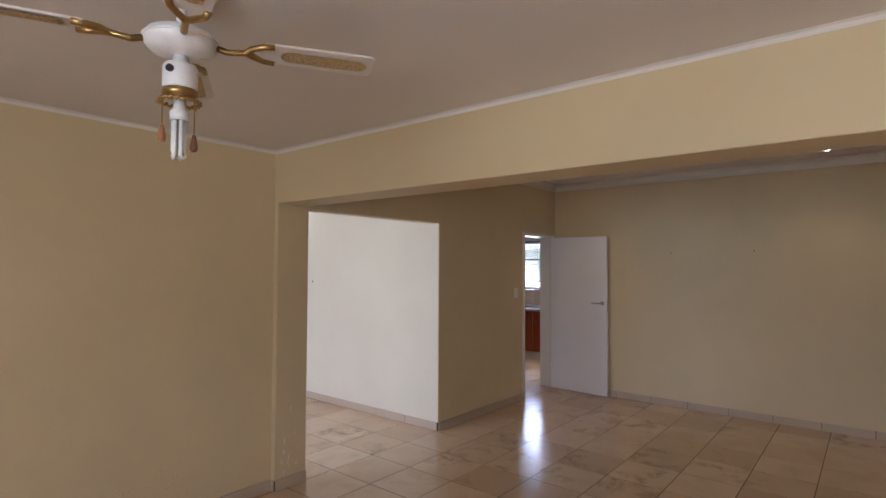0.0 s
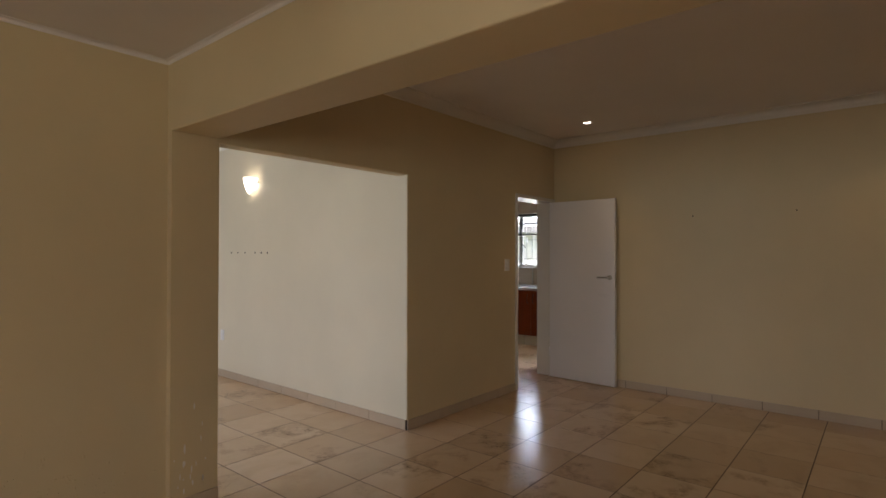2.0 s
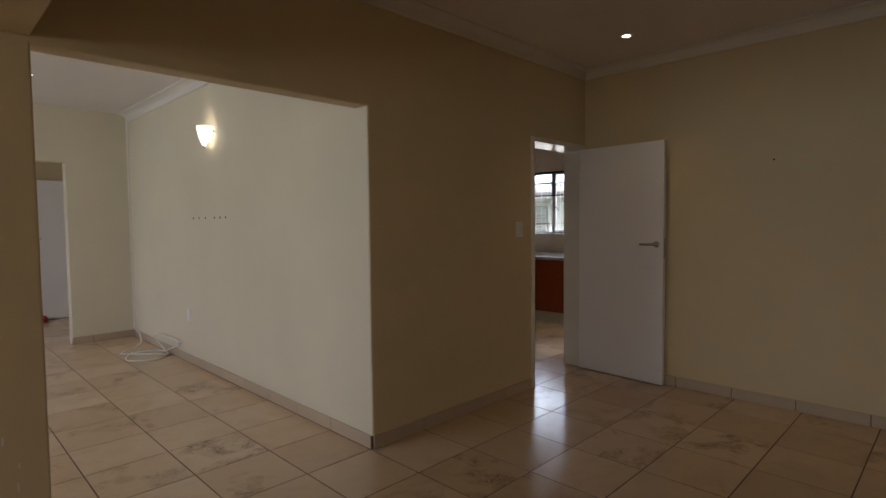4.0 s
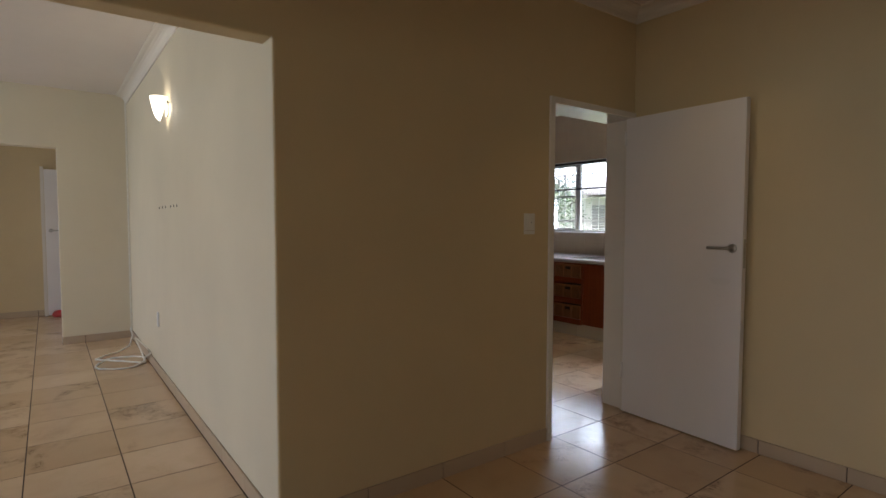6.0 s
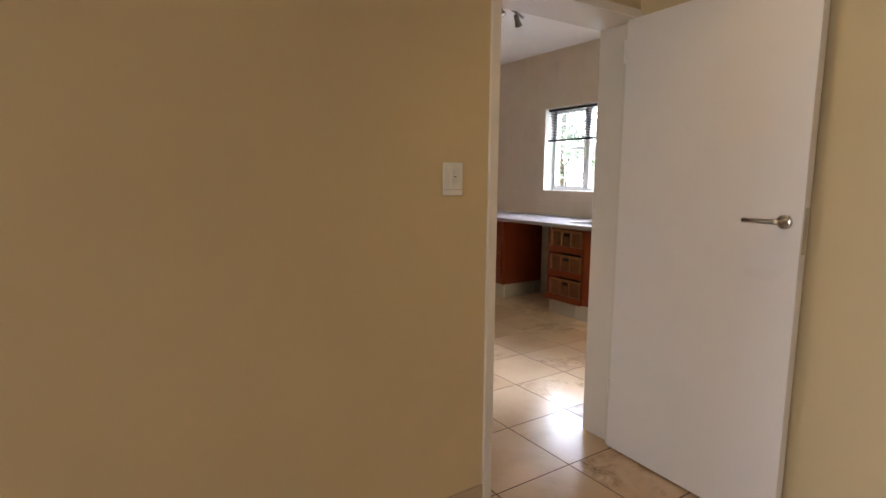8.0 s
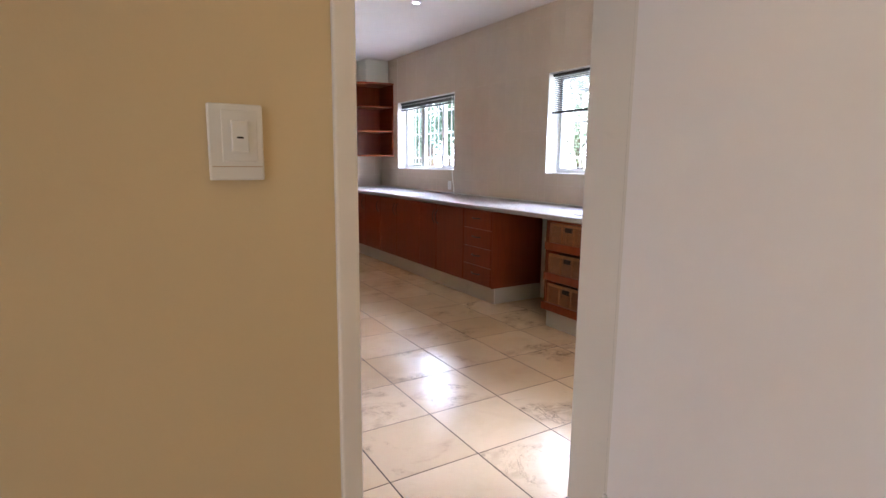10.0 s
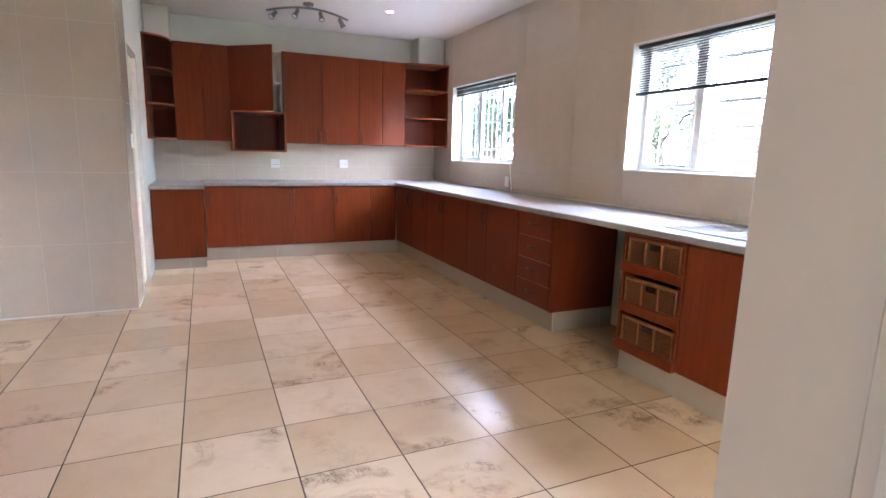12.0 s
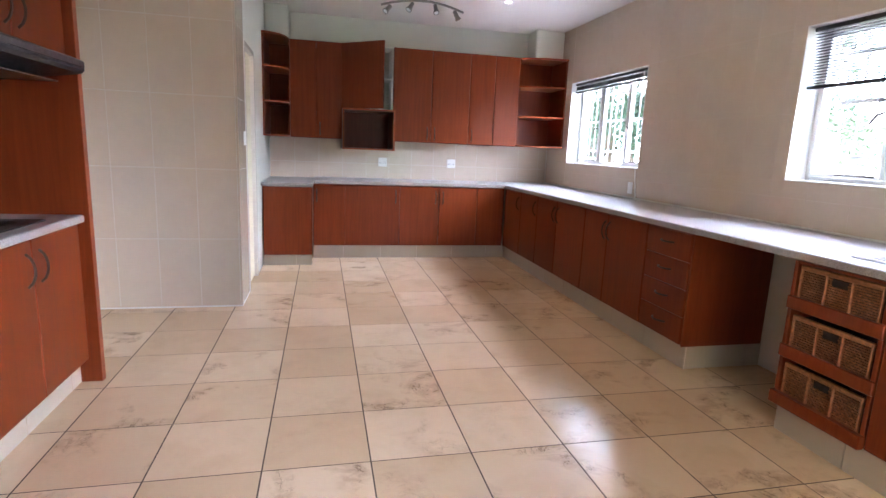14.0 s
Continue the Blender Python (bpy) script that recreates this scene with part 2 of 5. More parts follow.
def add_box(bm, x0, y0, z0, x1, y1, z1, bevel=0.0, segments=1):
    x0, x1, y0, y1, z0, z1 = min(x0, x1), max(x0, x1), min(y0, y1), max(y0, y1), min(z0, z1), max(z0, z1)
    made = bmesh.ops.create_cube(bm, size=1)["verts"]
    for v in made:
        v.co = ((x0 + x1) / 2 + v.co.x * (x1 - x0), (y0 + y1) / 2 + v.co.y * (y1 - y0), (z0 + z1) / 2 + v.co.z * (z1 - z0))
    if bevel:
        edges = {e for v in made for e in v.link_edges}
        bmesh.ops.bevel(bm, geom=list(edges), offset=bevel, segments=segments, affect="EDGES", profile=0.5)
    return bm


def box(x0, y0, z0, x1, y1, z1, bevel=0.0, segments=1):
    return add_box(bmesh.new(), x0, y0, z0, x1, y1, z1, bevel, segments)


def mesh_of(name, bm, mat, smooth=False):
    me = bpy.data.meshes.new(name)
    bm.normal_update()
    bm.to_mesh(me)
    bm.free()
    me.materials.append(mat)
    if smooth:
        me.polygons.foreach_set("use_smooth", [True] * len(me.polygons))
    return me


BASE = {}


def thing(name, at, label, category, group="", kind=""):
    ob = new(name)
    ob.empty_display_size = 0.1
    ob.location = at
    BASE[ob] = Vector(at)
    return tagged(ob, label, category, group, kind)


def part(name, bm, mat, parent, label="", smooth=False):
    """One bmesh in world coordinates as one mesh under a thing or a part."""
    ob = new(name, mesh_of(name, bm, mat, smooth))
    ob.parent = parent
    if parent in BASE:
        ob.matrix_parent_inverse = Matrix.Translation(-BASE[parent])
    return tagged(ob, label)


def single(name, bm, mat, label, category, kind="", group="", smooth=False):
    return tagged(new(name, mesh_of(name, bm, mat, smooth)), label, category, group, kind)


def structure(name, bm, mat, label="", category=""):
    return tagged(new(name, mesh_of(name, bm, mat)), label or name.replace("_", " "), category or "wall", "", "structure")


def tube(points, radius, sides=8, closed=False):
    """A round bar along points."""
    bm = bmesh.new()
    pts = [Vector(p) for p in points]
    rings = []
    for i, p in enumerate(pts):
        a = pts[i - 1] if i or closed else p
        c = pts[(i + 1) % len(pts)] if i < len(pts) - 1 or closed else p
        d = (c - a).normalized()
        side = d.cross(Vector((0, 0, 1)))
        if side.length < 0.05:
            side = d.cross(Vector((0, 1, 0)))
        side.normalize()
        up = side.cross(d)
        rings.append([bm.verts.new(p + radius * (math.cos(2 * math.pi * k / sides) * side + math.sin(2 * math.pi * k / sides) * up)) for k in range(sides)])
    count = len(rings)
    for i in range(count if closed else count - 1):
        a, c = rings[i], rings[(i + 1) % count]
        for k in range(sides):
            bm.faces.new((a[k], a[(k + 1) % sides], c[(k + 1) % sides], c[k]))
    if not closed:
        bm.faces.new(rings[0][::-1])
        bm.faces.new(rings[-1])
    bmesh.ops.recalc_face_normals(bm, faces=bm.faces)
    return bm


def lathe(profile, at, sides=28, axis=None):
    """A turned shape: (radius, height) rows round the z axis at a place, or round another axis."""
    bm = bmesh.new()
    m = Matrix.Translation(at)
    if axis is not None:
        m = m @ Vector(axis).to_track_quat("Z", "Y").to_matrix().to_4x4()
    rings = []
    for r, h in profile:
        rings.append([bm.verts.new(m @ Vector((max(r, 0.0004) * math.cos(2 * math.pi * k / sides), max(r, 0.0004) * math.sin(2 * math.pi * k / sides), h))) for k in range(sides)])
    for a, c in zip(rings, rings[1:]):
        for k in range(sides):
            bm.faces.new((a[k], a[(k + 1) % sides], c[(k + 1) % sides], c[k]))
    bm.faces.new(rings[0][::-1])
    bm.faces.new(rings[-1])
    bmesh.ops.recalc_face_normals(bm, faces=bm.faces)
    return bm


def wall_mesh(along, a0, a1, u0, u1, z0, z1, holes=(), soften=0.008):
    """A wall along x or y, from a0 to a1 thick, with rectangular holes (u0, u1, z0, z1)."""
    us = sorted({u0, u1, *(h[0] for h in holes), *(h[1] for h in holes)})
    zs = sorted({z0, z1, *(h[2] for h in holes), *(h[3] for h in holes)})
    us, zs = [u for u in us if u0 <= u <= u1], [z for z in zs if z0 <= z <= z1]

    def solid(i, k):
        if not (0 <= i < len(us) - 1 and 0 <= k < len(zs) - 1):
            return False
        u, z = (us[i] + us[i + 1]) / 2, (zs[k] + zs[k + 1]) / 2
        return not any(h[0] < u < h[1] and h[2] < z < h[3] for h in holes)

    bm = bmesh.new()
    seen = {}

    def vert(u, a, z):
        if (u, a, z) not in seen:
            seen[u, a, z] = bm.verts.new((u, a, z) if along == "x" else (a, u, z))
        return seen[u, a, z]

    for i in range(len(us) - 1):
        for k in range(len(zs) - 1):
            if not solid(i, k):
                continue
            ua, ub, za, zb = us[i], us[i + 1], zs[k], zs[k + 1]
            for a in (a0, a1):
                bm.faces.new([vert(ua, a, za), vert(ub, a, za), vert(ub, a, zb), vert(ua, a, zb)])
            for other, quad in (((i - 1, k), ((ua, za), (ua, zb))), ((i + 1, k), ((ub, za), (ub, zb))), ((i, k - 1), ((ua, za), (ub, za))), ((i, k + 1), ((ua, zb), (ub, zb)))):
                if not solid(*other):
                    (p, q), (r, s) = quad
                    bm.faces.new([vert(p, a0, q), vert(r, a0, s), vert(r, a1, s), vert(p, a1, q)])
    bmesh.ops.recalc_face_normals(bm, faces=bm.faces)
    if soften:
        arris = []
        for e in bm.edges:
            if len(e.link_faces) == 2 and abs(e.link_faces[0].normal.dot(e.link_faces[1].normal)) < 0.1:
                mid = (e.verts[0].co + e.verts[1].co) / 2
                u, z = (mid.x if along == "x" else mid.y), mid.z
                if any((abs(u - h[0]) < 1e-4 or abs(u - h[1]) < 1e-4) and h[2] - 1e-4 <= z <= h[3] + 1e-4 and u0 + 0.01 < u < u1 - 0.01
                       or (abs(z - h[2]) < 1e-4 or abs(z - h[3]) < 1e-4) and h[0] - 1e-4 <= u <= h[1] + 1e-4 and z0 + 0.01 < z < z1 - 0.01 for h in holes):
                    arris.append(e)
        bmesh.ops.bevel(bm, geom=arris, offset=soften, segments=2, affect="EDGES", profile=0.5)
    return bm


def cove(p0, p1, inward, size, top):
    """A plaster cove between wall and ceiling, from p0 to p1, reaching size out and down."""
    bm = bmesh.new()
    n = Vector((*inward, 0))
    row = [(0.0, -size), (size * 0.10, -size), (size * 0.14, -size * 0.86)]
    for k in range(6):
        a = math.pi / 2 * k / 5
        row.append((size * (0.14 + 0.72 * (1 - math.cos(a))), -size * (0.86 - 0.72 * math.sin(a))))
    row += [(size, -size * 0.10), (size, 0.0), (0.0, 0.0)]
    ends = []
    for p in (p0, p1):
        ends.append([bm.verts.new(Vector((p[0], p[1], top)) + n * a + Vector((0, 0, b))) for a, b in row])
    for k in range(len(row)):
        j = (k + 1) % len(row)
        bm.faces.new((ends[0][k], ends[0][j], ends[1][j], ends[1][k]))
    bm.faces.new(ends[0][::-1])
    bm.faces.new(ends[1])
    bmesh.ops.recalc_face_normals(bm, faces=bm.faces)
    return bm

# ---- structure: dining room, living room, lounge, hall ----
XA, XB = 1.985, 2.258          # beam
YN, YN2 = 3.083, 3.297        # wall between living room and kitchen
XE = 6.353                    # living room, east wall
XL, XL2 = 3.85, 4.0           # lounge, east wall
YF = 7.92                     # lounge, north wall
XW, YK = 8.78, 10.05          # kitchen: window wall, far wall
DOOR_L, DOOR_R, DOOR_H = 5.498, 6.41, 2.078

structure("wall_living_north", wall_mesh("x", YN, YN2, XL2, 6.56, -0.02, 2.9, [(DOOR_L, DOOR_R, -0.02, DOOR_H)], 0.0), WALL, "cream painted plaster wall with a door opening")
structure("wall_opening_header", wall_mesh("x", YN, YN + 0.115, XA, XL, -0.02, 2.9, [(XB, XL, -0.02, 2.078)]), WALL, "cream painted plaster lintel over a wide opening")
structure("wall_dining_north", box(-3.4, 3.13, -0.02, XA, 3.33, 2.9), WALL, "cream painted plaster wall")
structure("beam", wall_mesh("y", XA, XB, -3.2, YN, -0.02, 2.9, [(-2.6, YN, -0.02, 2.104)]), WALL, "cream painted plaster beam over a wide opening", "beam")
structure("wall_living_east", box(XE, -3.2, -0.02, XE + 0.2, YN, 2.9), WALL, "cream painted plaster wall")
corner = box(XL, YN, -0.02, XL2, 10.25, 2.078)
bmesh.ops.bevel(corner, geom=[e for e in corner.edges if all(abs(v.co.x - XL) < 1e-5 and abs(v.co.y - YN) < 1e-5 for v in e.verts)], offset=0.012, segments=3, affect="EDGES", profile=0.5)
add_box(corner, XL, YN, 2.078, XL2, 10.25, 2.9)
lounge_east = structure("wall_lounge_east", corner, WALL, "cream painted plaster wall, coloured paler on its daylit lounge side")
lounge_east.data.materials.append(DAYLIT_WALL)
# the lounge side takes the copy with daylight painted in
for face in lounge_east.data.polygons:
    face.material_index = 1 if face.normal.x < -0.8 else 0
structure("wall_lounge_north", wall_mesh("x", YF, YF + 0.15, -1.2, XL, -0.02, 2.9, [(0.6, 3.195, -0.02, 2.112)]), DAYLIT_WALL, "cream painted plaster wall with an opening to the hall")
structure("wall_hall_north", box(-1.2, 10.25, -0.02, XL2, 10.5, 2.9), WALL, "cream painted plaster wall of the hall")
structure("wall_lounge_west", wall_mesh("y", -1.4, -1.2, 3.33, 10.25, -0.02, 2.9, [(4.2, 7.0, 0.75, 2.25), (8.6, 9.7, 0.9, 2.1)]), WALL, "cream painted plaster wall with two window openings")
structure("wall_dining_west", wall_mesh("y", -3.4, -3.2, -3.4, 3.13, -0.02, 2.9, [(-2.2, 0.4, 0.9, 2.2)]), WALL, "cream painted plaster wall with a wide window opening")
structure("wall_south", box(-3.2, -3.4, -0.02, 6.56, -3.2, 2.9), WALL, "cream painted plaster wall")
structure("ceiling_dining", box(-3.2, -3.2, 2.495, XA, 3.13, 2.7), CEIL, "white painted board ceiling", "ceiling")
structure("ceiling_living", box(XB, -3.2, 2.76, XE, YN, 2.9), CEIL, "white painted ceiling", "ceiling")
structure("ceiling_lounge", box(-1.2, YN + 0.115, 2.74, XL, 10.25, 2.9), CEIL, "white painted ceiling", "ceiling")
structure("roof_slab", box(-3.6, -3.6, 2.9, 9.05, 10.5, 3.05), CEIL, "flat roof slab", "roof")

structure("cornice_dining_north", cove((-3.2, 3.13), (XA, 3.13), (0, -1), 0.022, 2.495), CEIL, "narrow white plaster cornice", "trim")
structure("cornice_dining_beam", cove((XA, -3.2), (XA, 3.13), (-1, 0), 0.022, 2.495), CEIL, "narrow white plaster cornice", "trim")
structure("cornice_living_north", cove((XB, YN), (XE, YN), (0, -1), 0.085, 2.76), CORNICE, "white plaster cove cornice", "trim")
structure("cornice_living_east", cove((XE, -3.2), (XE, YN), (-1, 0), 0.085, 2.76), CORNICE, "white plaster cove cornice", "trim")
structure("cornice_lounge_east", cove((XL, YN + 0.115), (XL, YF), (-1, 0), 0.095, 2.74), CORNICE, "white plaster cove cornice", "trim")

# ---- structure: kitchen ----
W1, W2 = (7.87, 9.44), (4.58, 6.18)
WIN_Z = (1.19, 2.145)
structure("wall_kitchen_windows", wall_mesh("y", XW + 0.003, 9.05, YN2, YK + 0.2, -0.02, 2.9, [(*W1, *WIN_Z), (*W2, *WIN_Z)], 0.0), WALL_GROUT, "tiled kitchen wall with two windows")
structure("wall_kitchen_far", box(XL2, YK + 0.003, -0.02, XW + 0.003, YK + 0.2, 2.9), KITCHEN_WHITE, "white painted kitchen wall above a tiled splashback")
# the opening is added to hold the south fill lamp, out of view
structure("wall_kitchen_south", wall_mesh("x", YN, YN2, 6.56, 9.05, -0.02, 2.9, [(6.9, 8.0, -0.02, 2.2)]), KITCHEN_WHITE, "white painted kitchen wall with an added, unseen opening")
structure("ceiling_kitchen", box(XL2, YN2, 2.79, XW + 0.003, YK + 0.003, 2.9), CEIL, "white painted kitchen ceiling", "ceiling")
block = wall_mesh("y", XL2, 5.205, 7.573, YK, -0.02, 2.79, [(7.99, 8.63, -0.02, 2.10)], 0.0)
structure("wall_pantry", block, KITCHEN_WHITE, "pantry walls faced with cream tiles")
structure("wall_pantry_back", box(4.6, 7.99, 0.0, 4.7, 8.63, 2.10), KITCHEN_WHITE, "plain wall inside the pantry")

structure("flue_box", box(8.40, 9.74, 2.437, XW + 0.001, YK + 0.001, 2.79, 0.03, 3), KITCHEN_WHITE, "white plastered boxing above the end shelves", "wall")
structure("pipe_box", box(5.206, 9.70, 2.437, 5.46, YK + 0.001, 2.79, 0.01), KITCHEN_WHITE, "white plastered boxing above the end shelves", "wall")

# door frame and doors
jambs = bmesh.new()
for x0, x1 in ((DOOR_L, 5.54), (6.352, DOOR_R)):
    add_box(jambs, x0, YN - 0.012, 0, x1, YN2 + 0.012, DOOR_H, 0.004, 2)
add_box(jambs, 5.54, YN - 0.012, 2.038, 6.352, YN2 + 0.012, DOOR_H, 0.004, 2)
add_box(jambs, 6.326, YN - 0.014, 0, 6.3519, 3.14, 2.0379, 0.003)
structure("door_frame", jambs, FRAME_PAINT, "cream painted pressed steel door frame", "door frame")


def lever(parent, at, out, along, name="handle"):
    """A round rose with a straight lever: out is the way away from the leaf, along the way the lever points."""
    o, a = Vector(out), Vector(along)
    h = part(name, lathe([(0.026, 0), (0.026, 0.007), (0.022, 0.010), (0.010, 0.011), (0.010, 0.045)], at, 24, out), STEEL, parent, "brushed steel lever handle", True)
    p = Vector(at) + o * 0.045
    part("lever", tube([p - a * 0.008, p + a * 0.02, p + a * 0.06, p + a * 0.125], 0.0095, 12), STEEL, h, "", True)
    return h


hinge, leaf_end = Vector((6.306, 3.112, 0)), Vector((6.266, 2.313, 0))
away = (leaf_end - hinge).normalized()
out = Vector((-1, 0, 0)) - away * Vector((-1, 0, 0)).dot(away)
out.normalize()
door = thing("door_1", tuple(hinge), "white flush interior door standing wide open against a wall", "door", "", "structure")
turn = Matrix(((away.x, -out.x, 0, hinge.x), (away.y, -out.y, 0, hinge.y), (0, 0, 1, 0), (0, 0, 0, 1)))
leaf = box(0, 0, 0.008, (leaf_end - hinge).length, 0.042, 2.038, 0.0025, 2)
leaf.transform(turn)
leaf = part("door_leaf", leaf, DOOR_PAINT, door)
width = (leaf_end - hinge).length
lever(door, tuple(hinge + away * (width - 0.058) + Vector((0, 0, 1.182))), tuple(out), tuple(-away))
plate = box(width - 0.0005, 0.009, 1.07, width + 0.0015, 0.033, 1.235, 0.0006)
plate.transform(turn)
part("latch_plate", plate, STEEL, door, "steel latch plate")
mark = bmesh.new()
mark.faces.new([mark.verts.new((width - 0.125 + 0.062 * math.cos(a) * (1 + 0.12 * math.sin(3 * a)), -0.0004, 0.985 + 0.026 * math.sin(a) * (1 + 0.2 * math.cos(2 * a)))) for a in (k * math.pi / 12 for k in range(24))])
mark.transform(turn)
part("smudge", mark, SMUDGE, door, "faint grey hand smudge")
for z in (0.25, 1.85):
    part("hinge", lathe([(0.007, 0), (0.007, 0.1)], tuple(hinge + out * 0.006 + Vector((0, 0, z))), 10), DOOR_PAINT, door, "", True)

pantry_door = thing("door_2", (5.17, 8.3, 0), "closed cream painted door to the pantry", "door", "", "structure")
part("door_leaf", box(5.135, 8.02, 0.008, 5.175, 8.60, 2.06, 0.002), CREAM_DOOR, pantry_door)
trim = bmesh.new()
for a, c in ((7.99, 8.02), (8.60, 8.63)):
    add_box(trim, 5.10, a, 0, 5.212, c, 2.10, 0.003)
add_box(trim, 5.10, 8.02, 2.06, 5.212, 8.60, 2.10, 0.003)
part("frame", trim, FRAME_PAINT, pantry_door)

hall_door = thing("door_3", (3.08, 10.2, 0), "white flush door closed in the hall", "door", "", "structure")
part("door_leaf", box(3.075, 10.16, 0.008, 3.84, 10.20, 2.055, 0.002), DOOR_PAINT, hall_door)
lever(hall_door, (3.135, 10.16, 1.20), (0, -1, 0), (1, 0, 0))
part("frame", box(3.033, 10.17, 0, 3.072, 10.25, 2.09, 0.003), FRAME_PAINT, hall_door)

# blistered paint low on the dining wall, and chips on the stub of the beam
rng = random.Random(11)
blister = bmesh.new()
for k in range(210):
    x, z = rng.gauss(1.30, 0.22), 0.10 + abs(rng.gauss(0, 0.17))
    if not 0.6 < x < XA - 0.05:
        continue
    w, h = rng.uniform(0.004, 0.016), rng.uniform(0.004, 0.022)
    tip = blister.verts.new((x, 3.13 - rng.uniform(0.001, 0.0035), z))
    ring = [blister.verts.new((x + w * math.cos(a) * rng.uniform(0.6, 1.2), 3.1304, z + h * math.sin(a) * rng.uniform(0.6, 1.2))) for a in (i * math.pi / 3 for i in range(6))]
    for i in range(6):
        blister.faces.new((tip, ring[i], ring[(i + 1) % 6]))
bmesh.ops.recalc_face_normals(blister, faces=blister.faces)
part("blistered_paint", blister, WALL, bpy.data.objects["wall_dining_north"], "blistered and flaking paint")
chips = bmesh.new()
for k in range(16):
    x, z = rng.uniform(XA + 0.01, XB - 0.06), 0.09 + abs(rng.gauss(0, 0.16))
    w, h = rng.uniform(0.003, 0.010), rng.uniform(0.006, 0.028)
    ring = [chips.verts.new((x + w * math.cos(a) * rng.uniform(0.6, 1.2), YN - 0.0006, z + h * math.sin(a) * rng.uniform(0.6, 1.2))) for a in (i * math.pi / 3 for i in range(6))]
    chips.faces.new(ring)
for f in list(chips.faces):
    bmesh.ops.solidify(chips, geom=[f], thickness=0.0008)
part("paint_chip", chips, CEIL, bpy.data.objects["beam"], "pale chips in the paint")

# ---- windows and blinds ----


def kitchen_window(name, y0, y1, lights):
    z0, z1 = WIN_Z
    xf = 8.955
    w = thing(name, (xf, (y0 + y1) / 2, z0), "white painted steel casement window with burglar bars", "window", "", "structure")
    ring = bmesh.new()
    for a, c in ((y0, y0 + 0.035), (y1 - 0.035, y1)):
        add_box(ring, xf - 0.02, a, z0, xf + 0.025, c, z1, 0.003)
    for a, c in ((z0, z0 + 0.035), (z1 - 0.035, z1)):
        add_box(ring, xf - 0.02, y0 + 0.035, a, xf + 0.025, y1 - 0.035, c, 0.003)
    part("window_frame", ring, WIN_FRAME, w)
    step = (y1 - y0) / lights
    for k in range(1, lights):
        y = y0 + step * k
        part("mullion", box(xf - 0.022, y - 0.028, z0 + 0.035, xf + 0.022, y + 0.028, z1 - 0.035, 0.004), WIN_FRAME, w)
    for k in range(lights):
        a, c = y0 + step * k + 0.03, y0 + step * (k + 1) - 0.03
        glass = part("pane", box(xf + 0.004, a, z0 + 0.03, xf + 0.008, c, z1 - 0.03), GLASS, w)
        glass.visible_shadow = False
        if k != 1 or lights != 3:
            ring = bmesh.new()
            for p, q in ((a, a + 0.022), (c - 0.022, c)):
                add_box(ring, xf - 0.03, p, z0 + 0.036, xf - 0.004, q, z1 - 0.036, 0.002)
            for p, q in ((z0 + 0.036, z0 + 0.058), (z1 - 0.058, z1 - 0.036)):
                add_box(ring, xf - 0.03, a + 0.022, p, xf - 0.004, c - 0.022, q, 0.002)
            sash = part("sash", ring, WIN_FRAME, w)
            y = a + 0.012 if k == lights - 1 else c - 0.012
            s = 1 if k == lights - 1 else -1
            part("catch", tube([(xf - 0.03, y, 1.60), (xf - 0.055, y + s * 0.01, 1.605), (xf - 0.06, y + s * 0.05, 1.59), (xf - 0.058, y + s * 0.085, 1.545)], 0.006, 8), DARK_STEEL, sash, "dark casement fastener", True)
            part("stay", tube([(xf - 0.036, y + s * 0.02, z0 + 0.05), (xf - 0.044, y + s * 0.12, z0 + 0.055), (xf - 0.04, y + s * 0.26, z0 + 0.05)], 0.005, 6), DARK_STEEL, sash, "", True)
    part("window_sill", box(XW - 0.004, y0, z0 - 0.0, xf - 0.02, y1, z0 + 0.008, 0.002), WIN_FRAME, w)
    lining = bmesh.new()
    for a, c in ((y0, y0 + 0.006), (y1 - 0.006, y1)):
        add_box(lining, XW + 0.002, a, z0 + 0.008, xf - 0.02, c, z1)
    add_box(lining, XW + 0.002, y0 + 0.006, z1 - 0.006, xf - 0.02, y1 - 0.006, z1)
    part("reveal", lining, WIN_FRAME, w)
    xo = 9.02
    count = round((y1 - y0) / 0.115)
    for k in range(1, count):
        y = y0 + (y1 - y0) * k / count
        part("burglar_bar", tube([(xo, y, z0), (xo, y, z1)], 0.006, 6), BAR, w)
    for z in (z0 + 0.16, z0 + 0.5, z1 - 0.16):
        part("burglar_rail", box(xo - 0.004, y0, z - 0.012, xo + 0.004, y1, z + 0.012), BAR, w)
    return w


kitchen_window("window_1", *W1, 3)
kitchen_window("window_2", *W2, 3)


